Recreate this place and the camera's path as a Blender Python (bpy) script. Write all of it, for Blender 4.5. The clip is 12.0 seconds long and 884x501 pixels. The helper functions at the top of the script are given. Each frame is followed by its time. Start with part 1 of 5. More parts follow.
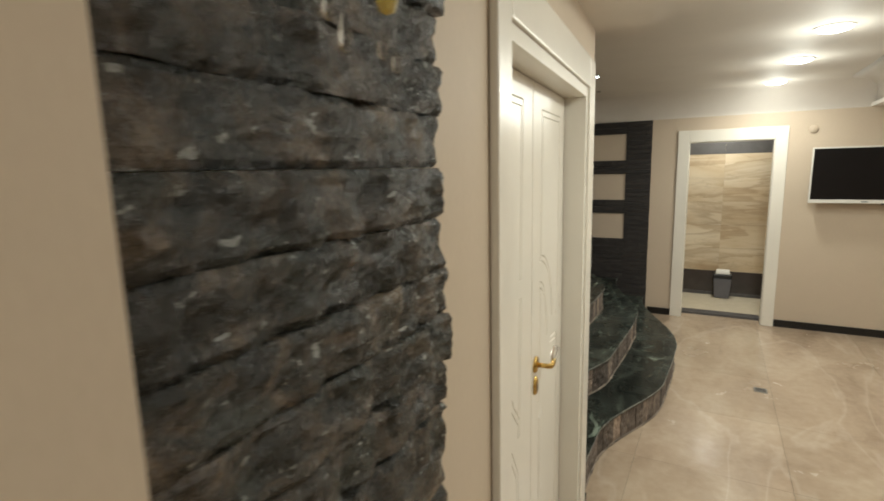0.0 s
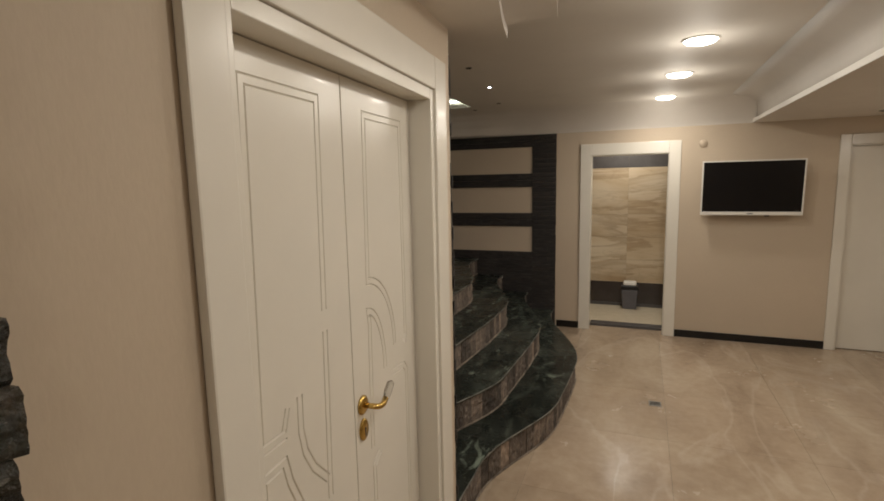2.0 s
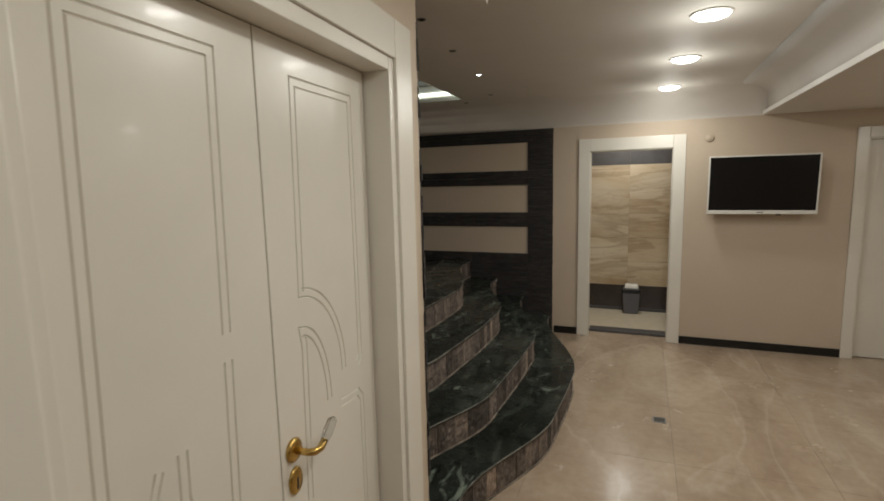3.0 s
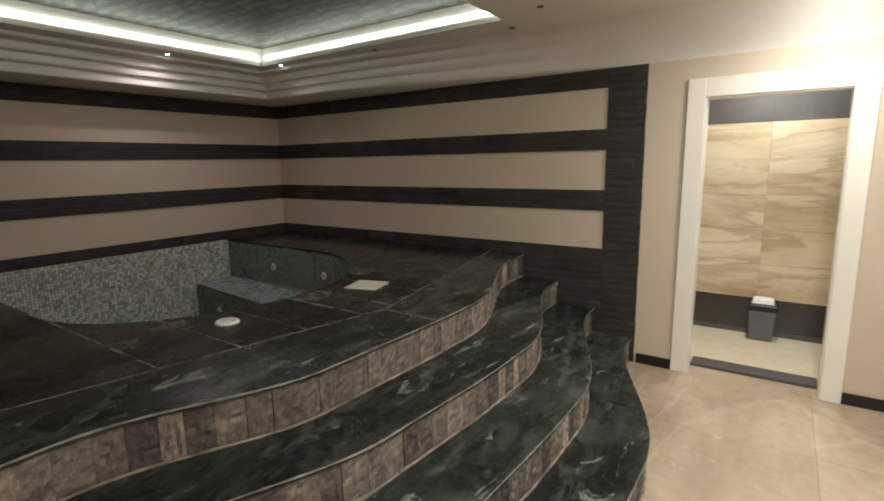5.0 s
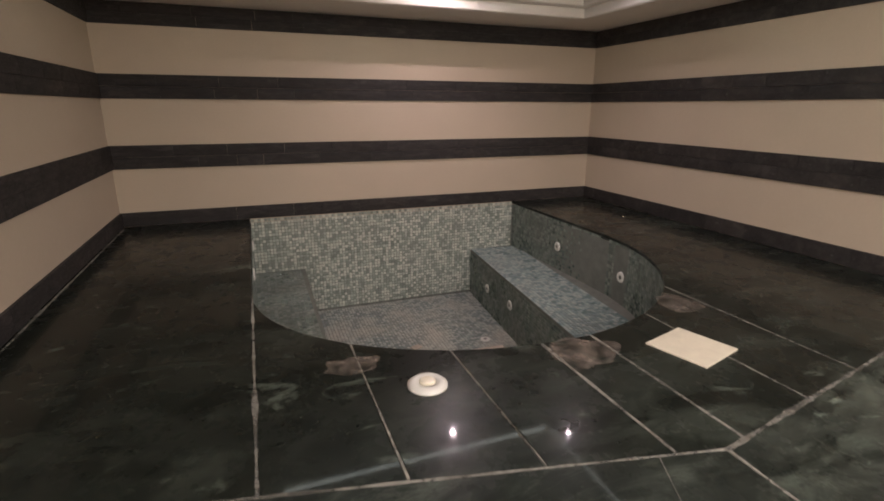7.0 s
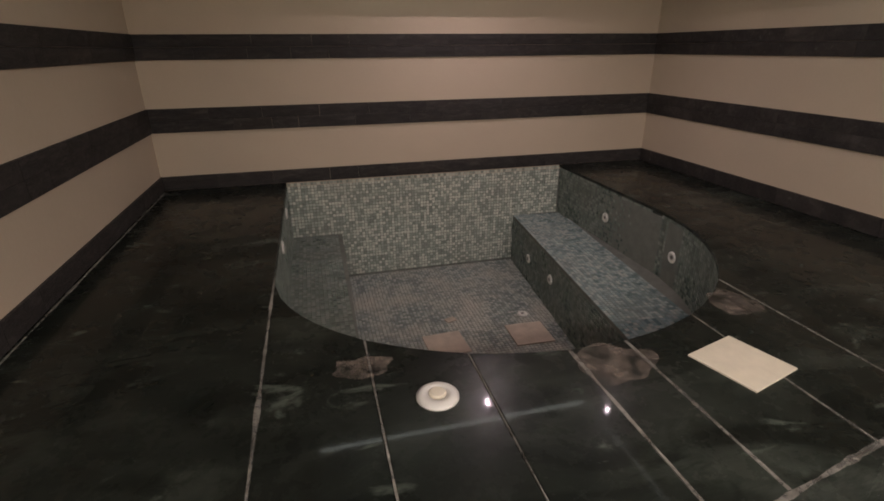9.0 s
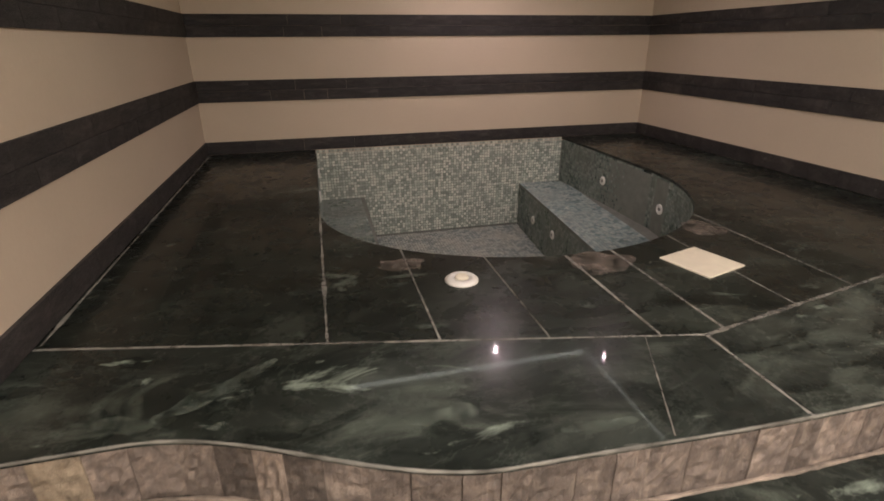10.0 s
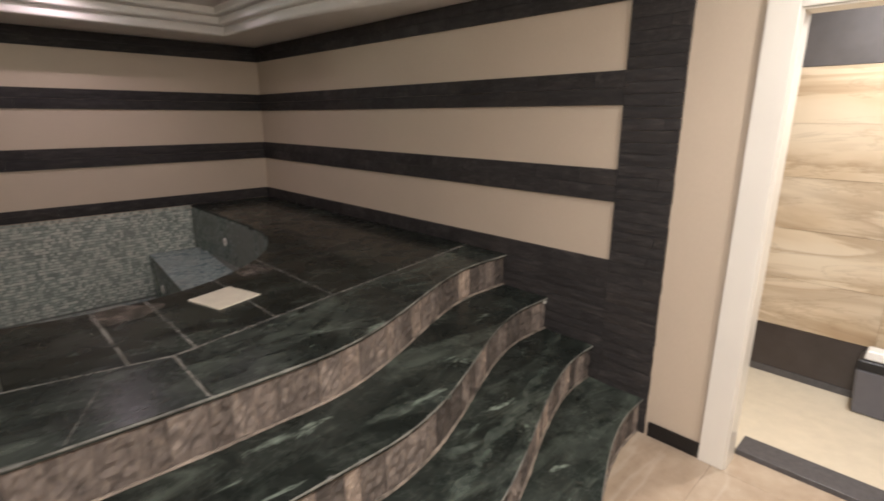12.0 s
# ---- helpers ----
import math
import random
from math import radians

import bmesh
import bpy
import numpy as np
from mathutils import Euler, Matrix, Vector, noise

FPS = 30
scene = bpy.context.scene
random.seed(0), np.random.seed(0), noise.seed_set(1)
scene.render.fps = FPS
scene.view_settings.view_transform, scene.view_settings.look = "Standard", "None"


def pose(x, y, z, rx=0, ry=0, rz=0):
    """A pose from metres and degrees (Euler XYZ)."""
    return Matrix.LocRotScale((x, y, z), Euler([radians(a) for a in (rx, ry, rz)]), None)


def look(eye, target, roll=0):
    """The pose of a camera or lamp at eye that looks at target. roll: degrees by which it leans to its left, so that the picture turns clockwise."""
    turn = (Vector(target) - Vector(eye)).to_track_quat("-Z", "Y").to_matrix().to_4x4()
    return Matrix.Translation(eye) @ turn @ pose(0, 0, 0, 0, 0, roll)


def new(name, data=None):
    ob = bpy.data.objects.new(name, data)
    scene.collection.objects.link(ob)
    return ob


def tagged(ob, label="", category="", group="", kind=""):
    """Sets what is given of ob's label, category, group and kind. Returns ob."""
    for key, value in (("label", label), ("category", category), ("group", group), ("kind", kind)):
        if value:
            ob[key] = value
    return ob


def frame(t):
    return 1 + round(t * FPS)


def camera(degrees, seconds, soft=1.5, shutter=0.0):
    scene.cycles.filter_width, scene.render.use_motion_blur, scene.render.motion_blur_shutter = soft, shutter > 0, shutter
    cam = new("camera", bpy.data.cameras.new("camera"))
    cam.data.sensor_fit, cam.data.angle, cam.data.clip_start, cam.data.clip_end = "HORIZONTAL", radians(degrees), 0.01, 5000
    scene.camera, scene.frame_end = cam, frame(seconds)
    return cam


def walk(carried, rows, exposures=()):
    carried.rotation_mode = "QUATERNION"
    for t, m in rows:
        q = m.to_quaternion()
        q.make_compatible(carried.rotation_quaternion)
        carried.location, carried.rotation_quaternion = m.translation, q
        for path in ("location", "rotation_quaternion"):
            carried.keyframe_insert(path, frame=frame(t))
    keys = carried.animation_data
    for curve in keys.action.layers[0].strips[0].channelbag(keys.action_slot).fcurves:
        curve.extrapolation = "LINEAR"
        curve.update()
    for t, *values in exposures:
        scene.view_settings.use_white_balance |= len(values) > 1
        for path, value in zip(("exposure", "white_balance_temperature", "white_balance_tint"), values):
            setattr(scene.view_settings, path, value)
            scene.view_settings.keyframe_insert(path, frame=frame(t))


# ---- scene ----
cam = camera(83.0, 12.0, 1.7, 0.2)
PATH = [
    (0, (1.312, 2.051, 1.739), (0.358, 3.779, 1.42), -1.3),
    (0.5, (1.488, 2.28, 1.743), (0.643, 4.066, 1.435), -1.2),
    (1, (1.59, 2.424, 1.727), (0.807, 4.241, 1.434), -1.2),
    (1.5, (1.571, 2.433, 1.725), (0.817, 4.264, 1.443), -1.1),
    (2, (1.558, 2.438, 1.717), (0.817, 4.275, 1.447), -1.2),
    (2.5, (1.574, 2.529, 1.715), (0.833, 4.367, 1.447), -1.2),
    (3, (1.549, 2.782, 1.676), (0.803, 4.619, 1.411), -1.3),
    (3.2, (1.539, 2.908, 1.679), (0.79, 4.742, 1.412), -1.4),
    (4.8, (1.501, 4.226, 1.566), (0.491, 5.921, 1.241), -1.3),
    (5, (1.505, 4.369, 1.577), (0.39, 5.992, 1.227), -1.0),
    (5.5, (1.379, 4.69, 1.576), (-0.011, 6.072, 1.18), -0.2),
    (6, (1.09, 4.925, 1.537), (-0.535, 6.005, 1.096), 0.3),
    (6.5, (0.778, 5.126, 1.521), (-0.971, 5.958, 1.021), 0.3),
    (7, (0.472, 5.34, 1.597), (-1.328, 6.015, 1.045), 0.2),
    (7.2, (0.383, 5.384, 1.623), (-1.429, 6.002, 1.045), 0.0),
    (9, (0.323, 5.505, 1.703), (-1.474, 5.959, 0.952), -0.5),
    (9.5, (0.533, 5.446, 1.694), (-1.26, 5.882, 0.923), -0.5),
    (10, (0.788, 5.316, 1.59), (-1.008, 5.749, 0.823), -0.5),
    (10.5, (1.068, 5.261, 1.577), (-0.738, 5.735, 0.86), -0.9),
    (11, (1.365, 5.361, 1.578), (-0.422, 6.022, 0.97), -0.5),
    (11.5, (1.5, 5.56, 1.573), (-0.178, 6.496, 1.017), 0.1),
    (12, (1.52, 5.942, 1.586), (0.135, 7.29, 1.07), 0.1),
]
EXPOSURES = [(0, 0.5, 5950, 1), (0.5, 0.16, 6250, 5), (1.0, -0.12, 6350, 9), (1.5, -0.2, 6450, 10), (2.5, -0.2, 6450, 10), (3.0, -0.26, 5950, 6), (3.2, -0.2, 5930, 6), (4.8, 0.7, 5900, 5), (5.5, 1.5, 5850, 7), (6.0, 1.75, 6100, 15), (7, 1.88, 6080, 15), (9, 1.42, 6150, 16), (9.5, 1.5, 6230, 17), (10.0, 1.85, 6250, 16), (10.5, 1.75, 6200, 16), (11.5, 2.05, 5950, 16), (12, 1.35, 5850, 14)]
walk(cam, [(t, look(eye, target, roll)) for t, eye, target, roll in PATH], EXPOSURES)

# ---- light ----
world = bpy.data.worlds.new("world")
scene.world = world
world.use_nodes = True
world.node_tree.nodes["Background"].inputs[0].default_value = (0.9, 0.85, 0.8, 1)
world.node_tree.nodes["Background"].inputs[1].default_value = 0.02


def area_lamp(name, x, y, z, size, watts, colour, size_y=None, turn=(0, 0, 0)):
    data = bpy.data.lights.new(name, "AREA")
    data.shape = "DISK" if size_y is None else "RECTANGLE"
    data.size, data.energy, data.color = size, watts, colour
    if size_y is not None:
        data.size_y = size_y
    ob = new(name, data)
    ob.matrix_world = pose(x, y, z, *turn)
    return ob


WARM = (1.0, 0.92, 0.80)
CEIL = 2.47
# the last two, unseen under the soffit, are added to light that side
DOWNLIGHTS = [(1.722, 7.72), (1.774, 6.62), (1.826, 5.66), (1.85, 4.62), (1.86, 3.55), (1.86, 0.9), (3.9, 6.4), (3.9, 3.8)]


def round_lamp(name, x, y, z, watts, colour, radius=0.05):
    data = bpy.data.lights.new(name, "POINT")
    data.energy, data.color, data.shadow_soft_size = watts, colour, radius
    ob = new(name, data)
    ob.matrix_world = pose(x, y, z)
    return ob


for lx, ly in DOWNLIGHTS:
    low = 2.238 if lx > 2.5 else CEIL
    area_lamp("downlight_glow", lx, ly, low - 0.03, 0.15, 7.5, WARM)
    # added point lamp in mid-air, brightens ceiling and walls round the downlight
    round_lamp("downlight_rim_glow", lx, ly, low - 0.2, 2.8, WARM, 0.08)
WASH_LAMP = (1.37, 9.05)
area_lamp("washroom_glow", *WASH_LAMP, 2.40, 0.16, 10.5, WARM)


def spot_light(name, x, y, z, watts, colour, aim):
    data = bpy.data.lights.new(name, "SPOT")
    data.energy, data.color, data.spot_size, data.spot_blend, data.shadow_soft_size = watts, colour, radians(165), 1.0, 0.008
    ob = new(name, data)
    ob.matrix_world = look((x, y, z), aim)
    return ob


# the lit spots of the niche
SPOTS = [(-2.70, 6.63, True), (-2.38, 7.49, True), (0.387, 6.443, True), (-1.31, 7.56, False), (-0.13, 7.64, False), (0.45, 5.73, False), (0.52, 5.12, False), (0.22, 7.31, False)]
for sx, sy, lit in SPOTS:
    if lit:
        spot_light("spot_glow", sx, sy, CEIL - 0.02, (10 if sy < 7 else 2.5) if sx < 0 else 7.5, (1.0, 0.76, 0.74), (sx + (0.05 if sx < 0 else -0.25), sy * 0.6 + 6.3 * 0.4, 0))

# ---- materials ----


class Nodes:
    """Small helper to wire a material."""

    def __init__(self, name):
        self.mat = bpy.data.materials.new(name)
        self.mat.use_nodes = True
        self.tree = self.mat.node_tree
        self.bsdf = self.tree.nodes["Principled BSDF"]
        self.coord = self.tree.nodes.new("ShaderNodeTexCoord")
        self.base = None

    def scatter(self, island=False):
        """Give each piece another cut of the pattern."""
        shift = self.tree.nodes.new("ShaderNodeVectorMath")
        shift.operation = "MULTIPLY_ADD"
        spread = self.tree.nodes.new("ShaderNodeCombineXYZ")
        for k in range(3):
            self.link(self.random(island), spread.inputs[k])
        self.link(spread.outputs[0], shift.inputs[0])
        shift.inputs[1].default_value = (37, 23, 51)
        self.link(self.coord.outputs["Object"], shift.inputs[2])
        self.base = shift.outputs[0]

    def add(self, kind, **values):
        node = self.tree.nodes.new(kind)
        for key, value in values.items():
            node.inputs[key].default_value = value
        return node

    def link(self, a, b):
        self.tree.links.new(a, b)

    def noise(self, scale, detail=6.0, rough=0.6, stretch=(1, 1, 1), distort=0.0, space="Object"):
        mapping = self.add("ShaderNodeMapping", Scale=stretch)
        self.link(self.base or self.coord.outputs[space], mapping.inputs["Vector"])
        node = self.add("ShaderNodeTexNoise", Scale=scale, Detail=detail, Roughness=rough, Distortion=distort)
        self.link(mapping.outputs[0], node.inputs["Vector"])
        return node.outputs["Fac"]

    def ramp(self, fac, *stops):
        node = self.tree.nodes.new("ShaderNodeValToRGB")
        while len(node.color_ramp.elements) < len(stops):
            node.color_ramp.elements.new(0.5)
        for element, (pos, colour) in zip(node.color_ramp.elements, stops):
            element.position = pos
            element.color = (*colour, 1) if len(colour) == 3 else colour
        self.link(fac, node.inputs[0])
        return node.outputs[0]

    def mix(self, fac, a, b, mode="MIX"):
        node = self.tree.nodes.new("ShaderNodeMix")
        node.data_type, node.blend_type = "RGBA", mode
        for socket, value in ((node.inputs[0], fac), (node.inputs[6], a), (node.inputs[7], b)):
            if isinstance(value, (int, float)):
                socket.default_value = value
            elif isinstance(value, tuple):
                socket.default_value = (*value, 1)
            else:
                self.link(value, socket)
        return node.outputs[2]

    def random(self, island=False):
        if island:
            return self.tree.nodes.new("ShaderNodeNewGeometry").outputs["Random Per Island"]
        return self.tree.nodes.new("ShaderNodeObjectInfo").outputs["Random"]

    def finish(self, colour, rough=0.5, metal=0.0, bump=None, height=0.1, spec=0.5, coat=0.0):
        for name, value in (("Base Color", colour), ("Roughness", rough), ("Metallic", metal), ("Specular IOR Level", spec), ("Coat Weight", coat), ("Coat Roughness", 0.05)):
            socket = self.bsdf.inputs[name]
            if isinstance(value, (int, float)):
                socket.default_value = value
            elif isinstance(value, tuple):
                socket.default_value = (*value, 1)
            else:
                self.link(value, socket)
        if bump is not None:
            node = self.add("ShaderNodeBump", Strength=1.0, Distance=height)
            self.link(bump, node.inputs["Height"])
            self.link(node.outputs[0], self.bsdf.inputs["Normal"])
        return self.mat


def plain(name, colour, rough=0.5, metal=0.0, vary=0.06, scale=14.0, height=0.0006, **more):
    n = Nodes(name)
    f = n.noise(scale, 5)
    dark = tuple(c * (1 - 2 * vary) for c in colour)
    return n.finish(n.ramp(f, (0.3, dark), (0.7, colour)), rough, metal, n.noise(scale * 12, 3), height, **more)


def glow(name, colour, strength):
    n = Nodes(name)
    n.bsdf.inputs["Base Color"].default_value = (*colour, 1)
    n.bsdf.inputs["Emission Color"].default_value = (*colour, 1)
    n.bsdf.inputs["Emission Strength"].default_value = strength
    return n.mat


def wallpaper(name, colour):
    n = Nodes(name)
    big = n.noise(1.3, 4)
    weave = n.noise(160, 2, 0.5, (1, 1, 0.35))
    col = n.ramp(big, (0.3, tuple(c * 0.93 for c in colour)), (0.7, colour))
    col = n.mix(0.035, col, n.ramp(weave, (0.35, (0.42, 0.33, 0.24)), (0.65, (0.85, 0.74, 0.6))))
    return n.finish(col, 0.58, 0, weave, 0.00022, spec=0.3)


def slate(name, low, mid, high, rough=0.42, island=False, span=(0.62, 1.25), size=1.0, bump=0.004, tall=1.0):
    n = Nodes(name)
    n.scatter(island)
    a = n.noise(9 * size, 9, 0.62, (1, 1, tall), 0.6)
    b = n.noise(60 * size, 6, 0.65, (1, 1, tall))
    col = n.ramp(a, (0.32, low), (0.52, mid), (0.72, high))
    tone = n.ramp(n.random(island), (0.0, (span[0],) * 3), (0.85, (1.1,) * 3), (1.0, (span[1], span[1] * 0.96, span[1] * 0.9)))
    col = n.mix(1.0, col, tone, "MULTIPLY")
    speck = n.ramp(n.noise(34 * size, 4, 0.5), (0.66, (0, 0, 0)), (0.74, (1, 1, 1)))
    col = n.mix(n.ramp(speck, (0, (0, 0, 0)), (1, (0.25, 0.25, 0.25))), col, (0.20, 0.20, 0.18))
    return n.finish(col, n.ramp(b, (0.3, (rough - 0.12,) * 3), (0.7, (rough + 0.18,) * 3)), 0, b, bump)


def granite(name):
    """Split labradorite: near black with olive, blue and brown patches and painted glints."""
    n = Nodes(name)
    n.scatter()
    a = n.noise(8, 10, 0.68, (1, 1, 1), 1.1)
    col = n.ramp(a, (0.40, (0.006, 0.007, 0.0055)), (0.49, (0.020, 0.019, 0.014)), (0.57, (0.085, 0.068, 0.050)), (0.68, (0.24, 0.195, 0.145)))
    hue = n.noise(13, 5, 0.6)
    col = n.mix(n.ramp(hue, (0.48, (0, 0, 0)), (0.64, (0.7,) * 3)), col, (0.018, 0.026, 0.019))
    grain = n.noise(75, 5, 0.75)
    col = n.mix(n.ramp(grain, (0.62, (0, 0, 0)), (0.72, (0.6,) * 3)), col, (0.10, 0.09, 0.07))
    # glints of light on the split face, painted as pale specks
    glint = n.ramp(n.noise(46, 3, 0.5, (1, 1, 1.6)), (0.665, (0, 0, 0)), (0.70, (0.9,) * 3))
    col = n.mix(glint, col, (0.36, 0.38, 0.37))
    tone = n.ramp(n.random(), (0.0, (0.75,) * 3), (1.0, (1.1, 1.05, 0.98)))
    col = n.mix(1.0, col, tone, "MULTIPLY")
    return n.finish(col, n.ramp(grain, (0.35, (0.14,) * 3), (0.65, (0.36,) * 3)), 0, n.noise(42, 9, 0.66), 0.011, spec=0.8)


def green_marble(name, low, mid, high, amount):
    """Dark green polished serpentine with smoky patches, pale veins and spots."""
    n = Nodes(name)
    cloud = n.noise(2.2, 8, 0.62, (1, 0.6, 1), 0.9)
    col = n.ramp(cloud, (0.30, low), (0.54, mid), (0.76, high))
    smoke = n.noise(3.4, 8, 0.64, (1.5, 0.5, 1), 0.9)
    col = n.mix(n.ramp(smoke, (0.52, (0, 0, 0)), (0.63, (0.4 * amount,) * 3), (0.75, (0.85 * amount,) * 3)), col, (0.115, 0.135, 0.108))
    dark = n.ramp(n.noise(4.4, 8, 0.66, (1.2, 0.55, 1), 1.0), (0.50, (0, 0, 0)), (0.60, (0.85,) * 3))
    col = n.mix(dark, col, low)
    vein = n.noise(2.6, 10, 0.7, (1, 0.5, 1), 1.8)
    pale = n.ramp(vein, (0.488, (0, 0, 0)), (0.50, (0.12 * amount,) * 3), (0.512, (0, 0, 0)))
    col = n.mix(pale, col, (0.20, 0.23, 0.19))
    spot = n.ramp(n.noise(5.2, 6, 0.62, (1.5, 0.6, 1), 0.7), (0.62, (0, 0, 0)), (0.69, (0.75 * amount,) * 3))
    col = n.mix(spot, col, (0.26, 0.31, 0.25))
    dust = n.noise(7, 8, 0.7)
    film = n.ramp(n.noise(3.1, 7, 0.65), (0.45, (0, 0, 0)), (0.75, (0.025,) * 3))
    col = n.mix(film, col, (0.30, 0.28, 0.24))
    return n.finish(col, n.ramp(dust, (0.35, (0.20,) * 3), (0.7, (0.36,) * 3)), 0, n.noise(30, 3), 0.0002, spec=0.085, coat=0.15)


def floor_marble(name):
    n = Nodes(name)
    cloud = n.noise(1.9, 6, 0.6, (1, 0.55, 1), 0.6)
    col = n.ramp(cloud, (0.30, (0.265, 0.19, 0.128)), (0.5, (0.40, 0.305, 0.215)), (0.70, (0.52, 0.425, 0.315)))
    fine = n.noise(16, 7, 0.65)
    col = n.mix(0.22, col, n.ramp(fine, (0.3, (0.28, 0.22, 0.16)), (0.7, (0.56, 0.48, 0.38))))
    vein = n.noise(1.6, 4, 0.5, (1, 0.35, 1), 0.8)
    line = n.ramp(vein, (0.475, (0, 0, 0)), (0.50, (0.2,) * 3), (0.525, (0, 0, 0)))
    col = n.mix(line, col, (0.66, 0.58, 0.48))
    tone = n.ramp(n.random(), (0.0, (0.93, 0.93, 0.92)), (1.0, (1.04, 1.03, 1.03)))
    col = n.mix(1.0, col, tone, "MULTIPLY")
    smear = n.noise(2.0, 5)
    return n.finish(col, n.ramp(smear, (0.35, (0.15,) * 3), (0.7, (0.30,) * 3)), 0, n.noise(25, 3), 0.0004)


def wood_marble(name):
    """Cream wall tile with brown drifting bands, another cut on each tile."""
    n = Nodes(name)
    n.scatter()
    band = n.noise(1.3, 5, 0.5, (0.6, 0.6, 2.2), 0.6)
    col = n.ramp(band, (0.30, (0.50, 0.38, 0.24)), (0.44, (0.60, 0.49, 0.34)), (0.55, (0.66, 0.56, 0.41)), (0.75, (0.70, 0.62, 0.48)))
    streak = n.noise(1.1, 6, 0.55, (0.5, 0.5, 3.0), 0.7)
    col = n.mix(n.ramp(streak, (0.485, (0, 0, 0)), (0.51, (0.5,) * 3), (0.60, (0, 0, 0))), col, (0.32, 0.22, 0.13))
    hair = n.noise(1.7, 6, 0.6, (0.5, 0.5, 2.6), 1.1)
    col = n.mix(n.ramp(hair, (0.492, (0, 0, 0)), (0.505, (0.22,) * 3), (0.52, (0, 0, 0))), col, (0.22, 0.15, 0.09))
    return n.finish(col, 0.25, 0)


def mosaic(name, tones, rough=0.22, dusty=0.35, film=(0.25, 0.235, 0.205), start=0.45):
    n = Nodes(name)
    r = n.random(True)
    node = n.ramp(r, *[(i / len(tones), t) for i, t in enumerate(tones)])
    node.node.color_ramp.interpolation = "CONSTANT"
    dust = n.noise(3.5, 7, 0.65)
    col = n.mix(n.ramp(dust, (start, (0, 0, 0)), (start + 0.27, (dusty,) * 3)), node, film)
    return n.finish(col, n.ramp(dust, (0.4, (rough,) * 3), (0.7, (0.6,) * 3)), 0)


def ornament(name):
    """Printed ceiling panel with dark scrolling relief."""
    n = Nodes(name)
    v = n.add("ShaderNodeTexVoronoi", Scale=5.5)
    v.feature = "DISTANCE_TO_EDGE"
    n.link(n.coord.outputs["Object"], v.inputs["Vector"])
    w = n.add("ShaderNodeTexWave", Scale=3.0, Distortion=9.0, Detail=3.0)
    w.wave_type = "RINGS"
    n.link(n.coord.outputs["Object"], w.inputs["Vector"])
    col = n.ramp(w.outputs["Fac"], (0.3, (0.045, 0.034, 0.023)), (0.7, (0.13, 0.105, 0.075)))
    col = n.mix(n.ramp(v.outputs["Distance"], (0.02, (0.8,) * 3), (0.1, (0, 0, 0))), col, (0.018, 0.013, 0.010))
    return n.finish(col, 0.5)


BEIGE = wallpaper("beige_wallpaper", (0.57, 0.475, 0.365))
WHITE_CEIL = plain("ceiling_paint", (0.80, 0.76, 0.70), 0.6, vary=0.03, scale=2.0)
GYPSUM = plain("gypsum_paint", (0.78, 0.74, 0.69), 0.55, vary=0.03, scale=3.0)
LACQUER = plain("ivory_lacquer", (0.78, 0.74, 0.66), 0.26, vary=0.03, scale=2.5, height=0.0002, coat=0.06)
BRASS = plain("polished_brass", (0.62, 0.42, 0.13), 0.2, 1.0, vary=0.1, scale=40, height=0.0002)
STEEL = plain("dull_steel", (0.30, 0.29, 0.27), 0.4, 0.9, vary=0.15, scale=60)
CLEAR = Nodes("clear_crystal")
CLEAR.bsdf.inputs["Transmission Weight"].default_value = 1.0
CLEAR.bsdf.inputs["Roughness"].default_value = 0.01
CLEAR = CLEAR.mat
AMBER = Nodes("amber_crystal")
AMBER.bsdf.inputs["Base Color"].default_value = (0.9, 0.72, 0.2, 1)
AMBER.bsdf.inputs["Transmission Weight"].default_value = 0.7
AMBER.bsdf.inputs["Roughness"].default_value = 0.08
AMBER = AMBER.mat
PANEL_STONE = granite("dark_granite")
BAND_STONE = slate("black_slate", (0.0135, 0.012, 0.0115), (0.0275, 0.024, 0.0228), (0.058, 0.050, 0.0465), 0.7, size=0.35, span=(0.8, 1.15))
BAND_REST = slate("black_slate_rest", (0.0135, 0.012, 0.0115), (0.0275, 0.024, 0.0228), (0.058, 0.050, 0.0465), 0.7, True, span=(0.8, 1.15))
RISER_STONE = slate("brown_split_stone", (0.092, 0.074, 0.062), (0.185, 0.148, 0.122), (0.33, 0.268, 0.215), 0.65, span=(0.36, 1.95), size=0.24, tall=1.2, bump=0.007)
MARBLE = green_marble("green_marble", (0.009, 0.0112, 0.0094), (0.024, 0.0282, 0.0238), (0.064, 0.074, 0.061), 1.0)
DECK_MARBLE = green_marble("black_green_marble", (0.008, 0.0098, 0.0079), (0.0165, 0.0198, 0.0160), (0.037, 0.044, 0.036), 0.34)
WORN = plain("worn_marble_edge", (0.27, 0.265, 0.23), 0.45, vary=0.45, scale=7, height=0.001)
FOOT = plain("tan_mortar", (0.35, 0.285, 0.225), 0.85, vary=0.44, scale=9, height=0.002)
SMEAR = Nodes("mortar_smear")
SMEAR.bsdf.inputs["Alpha"].default_value = 0.5
SMEAR.link(SMEAR.ramp(SMEAR.noise(14, 8, 0.7), (0.36, (0, 0, 0)), (0.60, (0.62,) * 3)), SMEAR.bsdf.inputs["Alpha"])
SMEAR = SMEAR.finish(SMEAR.ramp(SMEAR.noise(22, 7, 0.7), (0.35, (0.15, 0.12, 0.095)), (0.65, (0.30, 0.25, 0.205))), 0.8)
JOINT = Nodes("worn_joint")
